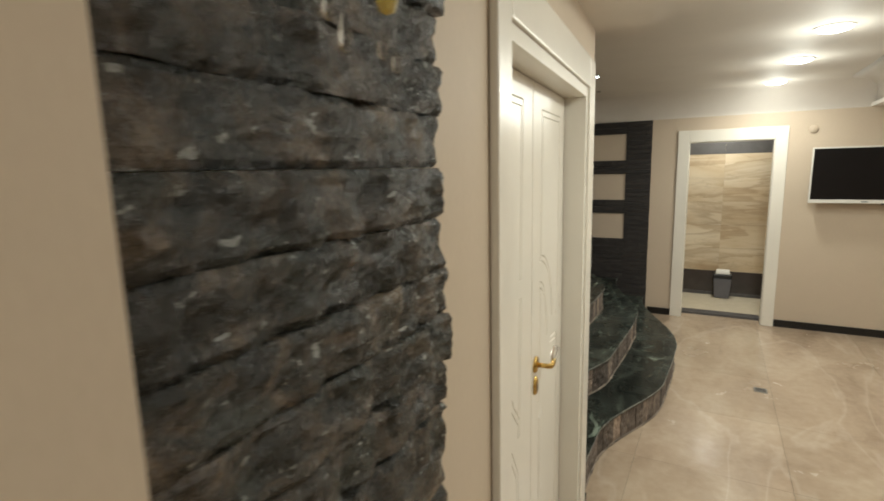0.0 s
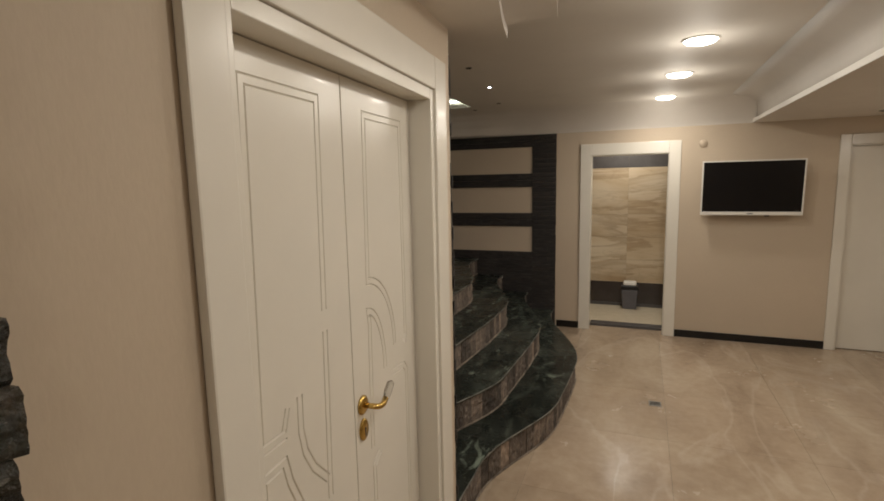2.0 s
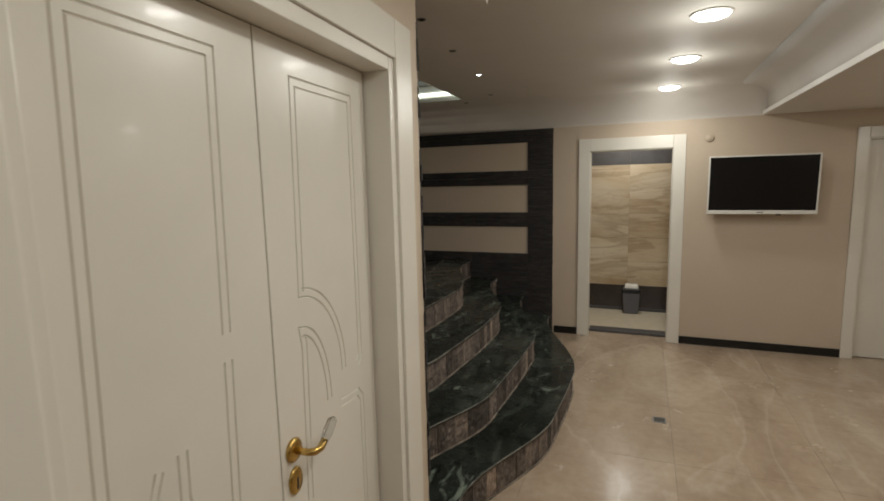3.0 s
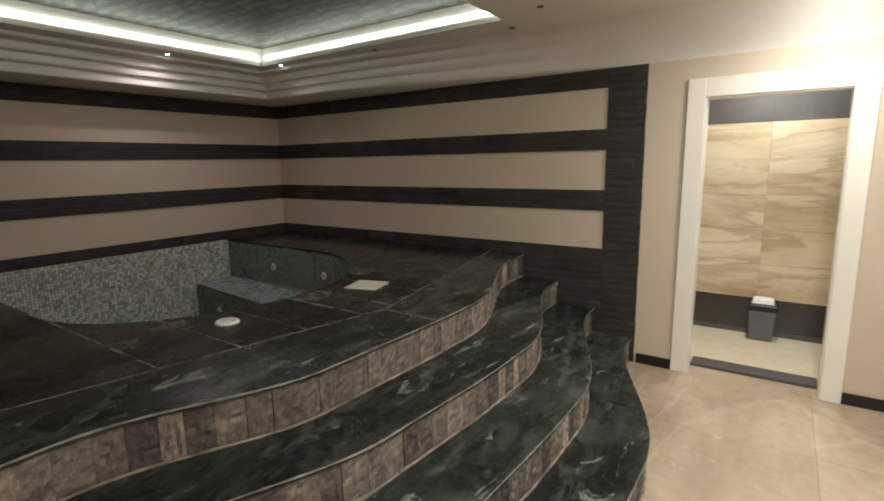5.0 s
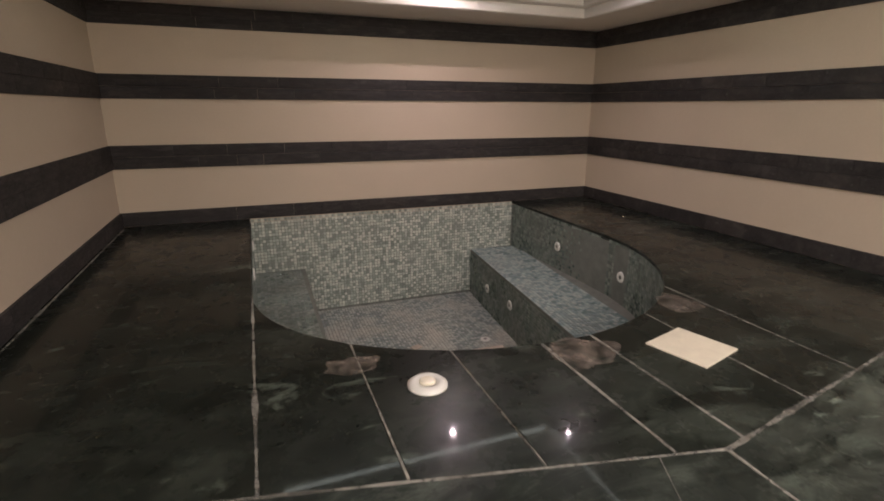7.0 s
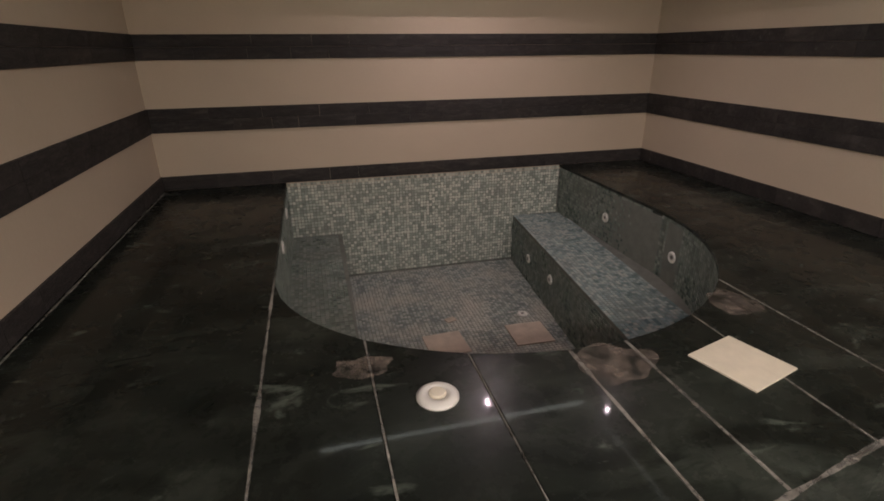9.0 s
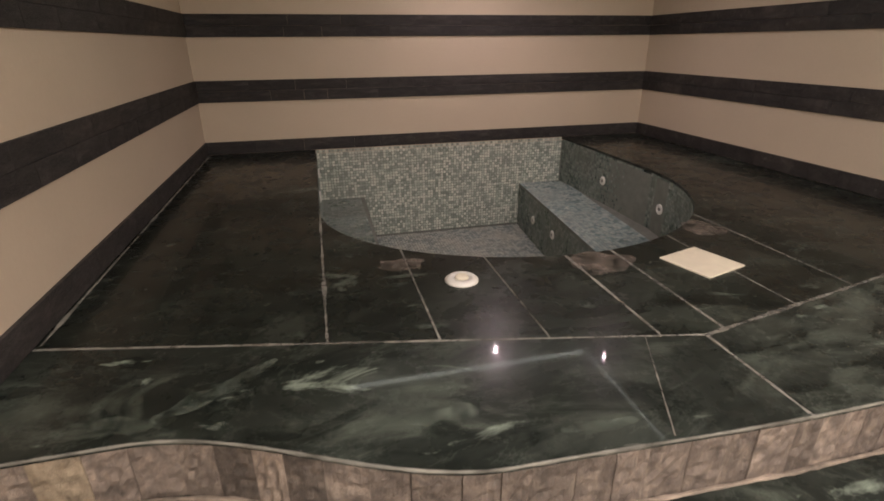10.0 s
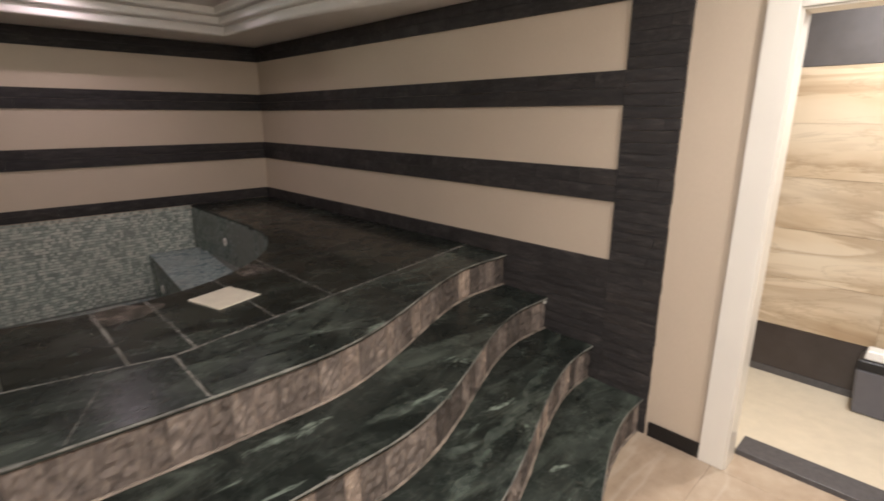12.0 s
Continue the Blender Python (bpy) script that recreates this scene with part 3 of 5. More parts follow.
# each stone: scaled to its width and height
rng = random.Random(4)
platform = thing("stepped_platform", "dark green marble pool platform with curved steps and split stone risers", "steps", (0, 6.36, 0))
for k, step in enumerate(STEPS):
    z = step[0]
    ys = span(Y_CORNER + 0.002, Y_NORTH - 0.002, 64)
    if k < 3:
        outline = [(edge_x(step, y) + 0.012, y) for y in ys] + [(edge_x(STEPS[k + 1], y) - 0.06, y) for y in reversed(ys)]
        bm = prism(bmesh.new(), outline, z - 0.017, z)
        edges = [e for e in bm.edges if all(v.co.z > z - 0.001 and v.co.x > edge_x(STEPS[k + 1], v.co.y) for v in e.verts)]
        bmesh.ops.bevel(bm, geom=edges, offset=0.009, segments=2, profile=0.5, affect="EDGES")
        tread = part("tread", bm, MARBLE, platform, "green marble tread with a rounded nose")
    nose = [(edge_x(step, y) + 0.0092 + 0.0015 * noise.noise(Vector((y * 23, k, 7))), y, z - 0.0072) for y in span(Y_CORNER + 0.002, Y_NORTH - 0.002, 150)]
    part("nosing", sweep(bmesh.new(), nose, [0.0052 + 0.0050 * abs(noise.noise(Vector((p[1] * 17, k, 5)))) for p in nose], 8), WORN, platform, "worn pale marble edge")
    foot = [(edge_x(step, y) + 0.002 + 0.003 * noise.noise(Vector((y * 9, k, 0))), y, z - RISE + 0.003) for y in span(Y_CORNER + 0.002, Y_NORTH - 0.002, 150)]
    part("grout_line", sweep(bmesh.new(), foot, [0.005 + 0.006 * abs(noise.noise(Vector((p[1] * 14, k, 3)))) for p in foot], 6), FOOT, platform, "pale mortar at the foot of the riser")
    # the body behind the riser
    outline = [(edge_x(step, y) - 0.024, y) for y in ys] + [(edge_x(step, y) - 0.14, y) for y in reversed(ys)]
    riser = part("riser", prism(bmesh.new(), outline, z - RISE + 0.0005, z - 0.018), GROUT, platform, "riser of upright brown split stones")
    y = Y_CORNER + 0.004
    while y < Y_NORTH - 0.03:
        x = edge_x(step, y)
        slope = (edge_x(step, y + 0.04) - x) / 0.04
        w = rng.uniform(0.055, 0.115)
        dy = min(w / math.sqrt(1 + slope * slope), Y_NORTH - 0.004 - y)
        xm, ym = edge_x(step, y + dy / 2), y + dy / 2
        ang = math.degrees(math.atan2(edge_x(step, y + dy) - x, dy))
        h = RISE - 0.019
        m = pose(xm - 0.024, ym, z - RISE + h / 2 + 0.001, 0, 0, 90 - ang) @ Matrix.Diagonal((math.hypot(dy, edge_x(step, y + dy) - x) - 0.0006, rng.uniform(0.85, 1.15), h, 1))
        pick = rng.choice(RISER_SET)
        child("stone", TAN_MESH if k == 3 and y < 4.70 < y + dy else pick, riser, m)
        y += dy

# border slabs of the deck
def add_slab(outline, mat):
    bm = prism(bmesh.new(), outline, DECK - 0.017, DECK)
    top = [e for e in bm.edges if all(v.co.z > DECK - 0.001 for v in e.verts)]
    bmesh.ops.bevel(bm, geom=top, offset=0.003, segments=1, affect="EDGES")
    return part("slab", bm, mat, platform)


GAP = 0.003
south = span(Y_CORNER + 0.002, 6.375, 34)
north = span(6.375 + 2 * GAP, Y_NORTH - 0.002, 34)
for run in (south, north):
    add_slab([(edge_x(STEPS[3], y) + 0.012, y) for y in run] + [(seam_x(y) + GAP, y) for y in reversed(run)], MARBLE)


# ---- pool outline ----
def pool_x(y):
    """The front edge of the pool basin."""
    if y < 6.35:
        return -1.78 + 0.85 * math.sqrt(max(0.0, 1 - ((6.35 - y) / 1.07) ** 2))
    return -2.20 + 1.27 * math.sqrt(max(0.0, 1 - ((y - 6.35) / 1.15) ** 2))


POOL_N = 7.50
POOL_S = 5.28
joints_y = [5.28, 5.605, 5.925, 6.25, 6.46, 6.80, 7.12]
add_slab([(X_BACK + 0.002, Y_CORNER + 0.002), (seam_x(Y_CORNER) - GAP, Y_CORNER + 0.002), (seam_x(POOL_S) - GAP, POOL_S - GAP), (X_BACK + 0.002, POOL_S - GAP)], DECK_MARBLE)
for a, b in zip(joints_y, joints_y[1:]):
    run = span(a + GAP, b - GAP, 10)
    add_slab([(seam_x(y) - GAP, y) for y in run] + [(pool_x(y), y) for y in reversed(run)], DECK_MARBLE)
north_rim = [(pool_x(y), y) for y in span(POOL_N - 0.001, 7.12 + GAP, 14)]
add_slab([(X_BACK + 0.002, POOL_N)] + north_rim + [(seam_x(7.12) - GAP, 7.12 + GAP), (seam_x(Y_NORTH) - GAP, Y_NORTH - 0.002), (X_BACK + 0.002, Y_NORTH - 0.002)], DECK_MARBLE)


def joint(p, q, width=0.0045):
    """A ragged pale joint between slabs."""
    bm = bmesh.new()
    a, b = Vector((*p, 0)), Vector((*q, 0))
    d = (b - a)
    nrm = Vector((-d.y, d.x, 0)).normalized()
    count = max(4, int(d.length / 0.03))
    left, right = [], []
    for i in range(count + 1):
        c = a + d * i / count
        w = width * (0.35 + 1.1 * abs(noise.noise(c * 23)) + 1.3 * abs(noise.noise(c * 4)))
        left.append((c + nrm * w)[:2])
        right.append((c - nrm * w)[:2])
    prism(bm, left + right[::-1], DECK - 0.006, DECK + 0.0008)
    return part("joint", bm, JOINT, platform, "pale worn joint")


joint((seam_x(Y_CORNER), Y_CORNER + 0.01), (seam_x(6.385), 6.385))
joint((seam_x(6.385), 6.385), (seam_x(8.27), 8.27), 0.0075)
joint((seam_x(6.38), 6.38), (0.082, 6.372), 0.005)
joint((seam_x(6.20), 6.20), (0.066, 6.020), 0.002)
joint((-3.44, Y_CORNER + 0.024), (-0.70, Y_CORNER + 0.024), 0.005)
for y in joints_y:
    joint((seam_x(y) - 0.01, y), (pool_x(y) + 0.004 if y > 5.3 else -1.76, y), 0.0055 if y in (6.25, 6.46, 5.28) else 0.0012 if y == 5.925 else 0.0032)



def vein(points, z, width):
    """A pale green vein in the marble: a ragged patch along a line of points, tapering to its ends."""
    bm = bmesh.new()
    pts = [Vector((*p, 0)) for p in points]
    count = 10 * (len(pts) - 1)
    left, right = [], []
    for i in range(count + 1):
        f = i / 10
        a = min(int(f), len(pts) - 2)
        c = pts[a].lerp(pts[a + 1], f - a)
        d = (pts[a + 1] - pts[a]).normalized()
        nrm = Vector((-d.y, d.x, 0))
        w = 0.75 * width * math.sin(math.pi * (0.06 + 0.88 * i / count)) ** 0.6
        left.append((c + nrm * w * (0.75 + 0.9 * noise.noise(c * 16)))[:2])
        right.append((c - nrm * w * (0.75 + 0.9 * noise.noise(c * 16 + Vector((5, 3, 1)))))[:2])
    prism(bm, left + right[::-1], z - 0.002, z + 0.0006)
    return part("vein", bm, VEIN, platform, "pale green marble vein")


for z, width, points in (
        (0.195, 0.055, [(0.60, 7.70), (0.61, 7.83), (0.59, 7.95)]), (0.195, 0.03, [(0.80, 7.00), (0.77, 7.14)]),
        (0.39, 0.050, [(0.28, 7.86), (0.35, 7.62), (0.43, 7.38), (0.49, 7.16), (0.57, 6.92), (0.60, 6.76)]), (0.39, 0.035, [(0.40, 7.05), (0.44, 7.20)]),
        (0.585, 0.045, [(0.36, 7.12), (0.29, 6.95), (0.27, 6.84)]), (0.585, 0.035, [(0.37, 6.32), (0.34, 6.22)]), (0.585, 0.022, [(0.25, 6.00), (0.25, 5.84)]),
        (0.585, 0.045, [(0.13, 6.22), (0.22, 6.10), (0.26, 5.94)]), (0.585, 0.055, [(0.13, 5.64), (0.14, 5.52), (0.14, 5.36)]), (0.585, 0.03, [(0.04, 5.00), (0.05, 5.10)]),
        (DECK, 0.040, [(-0.27, 7.44), (-0.25, 7.56)]), (DECK, 0.030, [(0.00, 5.97), (-0.01, 5.78)]), (DECK, 0.055, [(-0.12, 5.62), (-0.13, 5.44)]),
        (DECK, 0.050, [(-0.46, 5.14), (-0.36, 5.02), (-0.26, 4.86), (-0.30, 4.74)]), (DECK, 0.022, [(-0.20, 5.06), (-0.23, 4.98)])):
    vein(points, z, width)


def smear(x, y, rx, ry, seed):
    """A rough thin patch of old mortar on the slabs."""
    pts = []
    for i in range(28):
        a = 2 * math.pi * i / 28
        k = 1 + 0.45 * noise.noise(Vector((math.cos(a) * 1.6 + seed, math.sin(a) * 1.6, seed)))
        pts.append((x + rx * k * math.cos(a), y + ry * k * math.sin(a)))
    return part("mortar_smear", prism(bmesh.new(), pts, DECK - 0.002, DECK + 0.0006), SMEAR, platform, "dull brown mortar smear")


smear(-0.83, 6.365, 0.10, 0.125, 1.3)
smear(-1.06, 7.02, 0.11, 0.08, 4.1)
smear(-1.01, 5.575, 0.06, 0.09, 7.7)

# ---- pool basin ----
FLOOR_Z, BENCH_N, BENCH_S = -0.03, 0.375, 0.35
basin = thing("pool_basin", "sunken empty whirlpool lined with grey green glass mosaic", "pool", (-2.2, 6.3, 0))
RIM = DECK - 0.004
outline = [(X_BACK + 0.03, POOL_S), (-1.78, POOL_S)]
outline += [(pool_x(y), y) for y in span(POOL_S + 0.004, POOL_N - 0.004, 60)]
outline += [(X_BACK + 0.03, POOL_N)]
centre = Vector((-2.3, 6.3))
shell = []
for x, y in outline:
    out = (Vector((x, y)) - centre).normalized()
    shell.append((x + out.x * 0.10, y + out.y * 0.10))
bm = bmesh.new()
n = len(outline)
rows = [[bm.verts.new((x, y, z)) for x, y in pts] for pts, z in ((outline, RIM - 0.030), (outline, FLOOR_Z - 0.05), (shell, FLOOR_Z - 0.05), (shell, RIM - 0.030))]
for a, b in zip(rows, rows[1:] + rows[:1]):
    for i in range(n):
        bm.faces.new((a[i], a[(i + 1) % n], b[(i + 1) % n], b[i]))
part("shell", bm, POOL_GROUT, basin)
part("pool_floor", prism(bmesh.new(), shell, FLOOR_Z - 0.06, FLOOR_Z), POOL_GROUT, basin)


def bench_y(x):
    return 7.09 + (x + 3.46) * -0.097


bench = part("bench", prism(bmesh.new(), [(X_BACK + 0.03, bench_y(-3.47)), (-0.96, bench_y(-0.96)), (-1.0, 6.98), (-1.2, 7.25), (-1.6, 7.52), (X_BACK + 0.03, 7.54)], FLOOR_Z, BENCH_N), POOL_GROUT, basin, "mosaic clad seat bench")
bench_s = part("bench", prism(bmesh.new(), [(X_BACK + 0.03, POOL_S - 0.02), (-1.3, POOL_S - 0.02), (-1.3, 5.62), (X_BACK + 0.03, 5.65)], FLOOR_Z, BENCH_S), POOL_GROUT, basin, "mosaic clad seat bench")

CHIP, PITCH, PROUD = 0.0215, 0.0240, 0.0022


def chips(name, origin, u, v, nu, nv, mat, parent, keep=None):
    """Mosaic chips over a rectangle: origin corner, unit directions, counts. keep tests the centre."""
    o, u, v = Vector(origin), Vector(u), Vector(v)
    w = u.cross(v).normalized() * PROUD
    verts, faces = [], []
    g = random.Random(len(name) + nu)
    for i in range(nu):
        for j in range(nv):
            c = o + u * ((i + 0.5) * PITCH) + v * ((j + 0.5) * PITCH)
            if keep is not None and not keep(c):
                continue
            h = CHIP / 2 * g.uniform(0.92, 1.0)
            t = w * g.uniform(0.6, 1.2)
            k = len(verts)
            for s1, s2 in ((-1, -1), (1, -1), (1, 1), (-1, 1)):
                verts.append(c + u * h * s1 + v * h * s2)
            for s1, s2 in ((-1, -1), (1, -1), (1, 1), (-1, 1)):
                verts.append(c + u * h * 0.93 * s1 + v * h * 0.93 * s2 + t)
            faces.append((k + 4, k + 5, k + 6, k + 7))
            for q in range(4):
                r = (q + 1) % 4
                faces.append((k + q, k + r, k + 4 + r, k + 4 + q))
    mesh = bpy.data.meshes.new(name)
    mesh.from_pydata(verts, [], faces)
    mesh.materials.append(mat)
    ob = new(name, mesh)
    ob.parent = parent
    ob.matrix_parent_inverse = parent.matrix_world.inverted()
    return tagged(ob, kind="stuff")


def in_pool(c):
    return POOL_S < c.y < POOL_N - 0.004 and c.x < pool_x(max(c.y, 5.281)) - 0.004


H = int((RIM - FLOOR_Z) / PITCH)
# back wall in the lit tones, the other sides in the darker ones
chips("mosaic_back", (X_BACK + 0.0305, POOL_S, FLOOR_Z + 0.019), (0, 1, 0), (0, 0, 1), 92, H, MOSAIC_LIT, basin)
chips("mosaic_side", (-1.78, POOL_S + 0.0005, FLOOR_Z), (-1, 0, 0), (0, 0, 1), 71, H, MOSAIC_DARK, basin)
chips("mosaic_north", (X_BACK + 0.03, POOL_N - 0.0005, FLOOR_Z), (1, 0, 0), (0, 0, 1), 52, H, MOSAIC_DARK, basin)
# the curved front, column by column
arc = [(pool_x(6.35 + 1.148 * math.sin(a)), 6.35 + 1.148 * math.sin(a)) for a in span(-1.19, math.pi / 2, 500)]
verts, faces = [], []
g = random.Random(3)
walked, last = 0.0, arc[0]
for p in arc[1:]:
    walked += math.hypot(p[0] - last[0], p[1] - last[1])
    if walked >= PITCH:
        walked = 0.0
        t = Vector((p[0] - last[0], p[1] - last[1], 0)).normalized()
        inward = Vector((-t.y, t.x, 0)) * PROUD
        for j in range(H):
            c = Vector((p[0], p[1], FLOOR_Z + (j + 0.5) * PITCH)) + inward * 0.3
            h = CHIP / 2
            k = len(verts)
            for s1, s2 in ((-1, -1), (1, -1), (1, 1), (-1, 1)):
                verts.append(c + t * h * s1 + Vector((0, 0, h * s2)))
            for s1, s2 in ((-1, -1), (1, -1), (1, 1), (-1, 1)):
                verts.append(c + t * h * 0.93 * s1 + Vector((0, 0, h * 0.93 * s2)) + inward)
            faces.append((k + 4, k + 5, k + 6, k + 7))
            for q in range(4):
                r = (q + 1) % 4
                faces.append((k + q, k + r, k + 4 + r, k + 4 + q))
    last = p
mesh = bpy.data.meshes.new("mosaic_front")
mesh.from_pydata(verts, [], faces)
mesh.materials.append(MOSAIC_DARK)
front = new("mosaic_front", mesh)
front.parent = basin
front.matrix_parent_inverse = basin.matrix_world.inverted()
tagged(front, kind="stuff")
chips("mosaic_floor", (X_BACK + 0.03, 5.63, FLOOR_Z + 0.0005), (1, 0, 0), (0, 1, 0), 105, 62, MOSAIC_FLOOR, basin, lambda c: in_pool(c) and c.y < bench_y(c.x))
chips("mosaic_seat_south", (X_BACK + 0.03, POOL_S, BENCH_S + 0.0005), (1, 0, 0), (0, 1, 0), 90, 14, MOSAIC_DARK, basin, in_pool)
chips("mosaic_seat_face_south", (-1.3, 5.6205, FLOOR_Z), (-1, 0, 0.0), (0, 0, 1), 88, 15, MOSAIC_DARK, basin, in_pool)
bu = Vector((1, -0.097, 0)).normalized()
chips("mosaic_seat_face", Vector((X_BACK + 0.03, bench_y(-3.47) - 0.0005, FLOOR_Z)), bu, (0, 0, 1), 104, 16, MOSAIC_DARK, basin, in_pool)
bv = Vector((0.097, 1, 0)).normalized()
chips("mosaic_seat", Vector((X_BACK + 0.03, bench_y(-3.47), BENCH_N + 0.0005)), bu, bv, 76, 18, MOSAIC_BLUE_LIT, basin, in_pool)
# the seat chips at its front end, one by one
chip_bm = bmesh.new()
bmesh.ops.create_cube(chip_bm, size=1, matrix=Matrix.Diagonal((CHIP, CHIP, 2 * PROUD, 1)))
bmesh.ops.bevel(chip_bm, geom=[e for e in chip_bm.edges if e.verts[0].co.z > 0 and e.verts[1].co.z > 0], offset=0.001, segments=1, affect="EDGES")


def chip_tones(name, tones):
    n = Nodes(name)
    node = n.ramp(n.random(), *[(i / len(tones), t) for i, t in enumerate(tones)])
    node.node.color_ramp.interpolation = "CONSTANT"
    return n.finish(node, 0.25)


CHIP_MESH = finish_mesh("tile", chip_bm, chip_tones("mosaic_seat_chip", [(0.20, 0.28, 0.29), (0.28, 0.35, 0.36), (0.12, 0.18, 0.19), (0.22, 0.28, 0.28), (0.34, 0.37, 0.35)]))
count = 0
for i in range(76, 104):
    for j in range(18):
        c = Vector((X_BACK + 0.03, bench_y(-3.47), BENCH_N)) + bu * ((i + 0.5) * PITCH) + bv * ((j + 0.5) * PITCH)
        if in_pool(c) and count < 300:
            child("tile", CHIP_MESH, bench, Matrix.Translation(c + Vector((0, 0, 0.001))) @ pose(0, 0, 0, 0, 0, -5.54))
            count += 1


def jet(at, normal, label):
    """A round pool nozzle: a flange with a dark hole."""
    ob = thing("pool_jet", label, "pool jet", at, "nozzles in the pool")
    m = Matrix.Translation(at) @ Vector(normal).to_track_quat("Z", "Y").to_matrix().to_4x4()
    part("flange", turned(bmesh.new(), [(0.036, 0), (0.036, 0.004), (0.030, 0.009), (0.020, 0.010), (0.017, 0.006), (0.001, 0.006)], m), PLASTIC, ob, smooth=True)
    part("nozzle", turned(bmesh.new(), [(0.012, 0.0062), (0.012, 0.0085), (0.006, 0.0085), (0.005, 0.0072), (0.001, 0.0072)], m, 16), STEEL, ob)
    return ob


nb = Vector((-0.097, -1, 0)).normalized()
for x, y, z in ((-3.0, bench_y(-3.0), 0.17), (-2.53, bench_y(-2.53), 0.21)):
    jet((x, y - 0.003, z), nb, "white round whirlpool nozzle in the mosaic seat face")
for x, y, z in ((-2.72, POOL_N, 0.557), (-1.96, 7.478, 0.553)):
    jet((x, y - 0.003, z), (-0.02, -1, 0), "white round whirlpool nozzle in the mosaic wall")
for x in (-2.325, -2.95):
    jet((x, POOL_S + 0.003, 0.71), (0, 1, 0), "white round whirlpool nozzle in the mosaic wall")
jet((-2.52, 6.80, FLOOR_Z + 0.003), (0, 0, 1), "cream round drain in the pool floor")
jet((-2.15, 6.20, FLOOR_Z + 0.003), (0, 0, 1), "cream round drain in the pool floor")

button = thing("air_button", "white round plastic air button set in the dark marble", "button", (-0.81, 5.775, DECK))
m = Matrix.Translation((-0.81, 5.775, DECK))
part("flange", turned(bmesh.new(), [(0.062, 0.0), (0.062, 0.006), (0.052, 0.014), (0.030, 0.015), (0.028, 0.010)], m, 32), PLASTIC, button, smooth=True)
part("push_cap", turned(bmesh.new(), [(0.025, 0.010), (0.025, 0.017), (0.021, 0.020), (0.001, 0.021)], m, 24), IVORY, button)
plate = thing("access_plate", "loose cream ceramic tile lying on the dark marble", "tile", (-0.725, 6.735, DECK))
bm = box(bmesh.new(), -0.11, 0.11, -0.11, 0.11, 0.0005, 0.007, bevel=0.002)
bmesh.ops.transform(bm, matrix=pose(-0.725, 6.735, DECK, 0, 0, 16), verts=bm.verts)
part("tile", bm, IVORY, plate)

# ---- split slate bands on the niche walls ----
BANDS = [(0.782, 0.88), (1.18, 1.34), (1.643, 1.80), (2.10, 2.236)]
X_COL0, X_COL1 = 0.355, 0.63
BAND_SET = [finish_mesh("stone", split_face(1, 1, 0.015, 5, 2, 0.0022, s + 20, edge=0.82), BAND_STONE) for s in range(8)]
rng = random.Random(9)


def joined_stones(name, rows, mat, parent):
    """Many small stones in one part; rows of centre, turn, width, height."""
    verts, faces = [], []
    for (x, y, z), turn, w, h, pick in rows:
        src = BAND_SET[pick]
        m = pose(x, y, z, 0, 0, turn) @ Matrix.Diagonal((w, 1, h, 1))
        k = len(verts)
        verts += [m @ v.co for v in src.vertices]
        faces += [tuple(k + i for i in p.vertices) for p in src.polygons]
    mesh = bpy.data.meshes.new(name)
    mesh.from_pydata(verts, [], faces)
    mesh.materials.append(mat)
    ob = new(name, mesh)
    ob.parent = parent
    ob.matrix_parent_inverse = parent.matrix_world.inverted()
    return tagged(ob, "rough black slate strips", kind="stuff")


def courses(z0, z1, height=0.052):
    n = max(1, round((z1 - z0) / height))
    return [(z0 + (z1 - z0) * (i + 0.5) / n, (z1 - z0) / n) for i in range(n)]


def lay(a, b, z0, z1, place, ragged=0.0, height=0.075):
    out = []
    for z, h in courses(z0, z1, height):
        s, end = a, b + rng.uniform(-ragged, ragged)
        while s < end - 0.005:
            w = min(rng.uniform(0.18, 0.42), end - s)
            if end - s - w < 0.06:
                w = end - s
            x, y, turn = place(s + w / 2)
            out.append(((x, y, z), turn, w - 0.0015, h - 0.0015, rng.randrange(8)))
            s += w
    return out


on_north = lambda s: (s, Y_NORTH, 0)
on_back = lambda s: (X_BACK, s, 90)
on_niche = lambda s: (s, Y_CORNER, 180)
near, far = [], []
near += lay(X_COL0, X_COL1, 0.001, 2.236, on_north, 0.002, 0.054)
for z0, z1 in BANDS:
    near += lay(-0.7, X_COL0, z0, z1, on_north)
    far += lay(X_BACK + 0.002, -0.7, z0, z1, on_north)
near += lay(-0.4, X_COL0, 0.40, 0.782, on_north, 0, 0.054)
near += lay(0.0, X_COL0, 0.20, 0.40, on_north, 0, 0.054)
for (x, y, z), turn, w, h, pick in near[:300]:
    child("stone", BAND_SET[pick], wall_north, pose(x, y, z, 0, 0, turn) @ Matrix.Diagonal((w, 1, h, 1)))
joined_stones("stone_strip", far + near[300:], BAND_REST, wall_north)
for z0, z1 in BANDS:
    for at, turn, w, h, pick in lay(Y_CORNER + 0.002, Y_NORTH - 0.002, z0, z1, on_back):
        child("stone", BAND_SET[pick], wall_back, pose(*at, 0, 0, turn) @ Matrix.Diagonal((w, 1, h, 1)))
rows = lay(0.42, 0.80, 0.001, 2.236, on_niche, 0.006, 0.054)
for z0, z1 in BANDS:
    rows += lay(X_BACK + 0.002, 0.42, z0, z1, on_niche)
for at, turn, w, h, pick in rows[:300]:
    child("stone", BAND_SET[pick], wall_niche, pose(*at, 0, 0, turn) @ Matrix.Diagonal((w, 1, h, 1)))

# ---- granite stone panel on the corridor wall ----
panel = thing("stone_panel", "dark rough granite stone cladding panel on the corridor wall", "stone cladding", (X_DOOR, 2.4, 0))
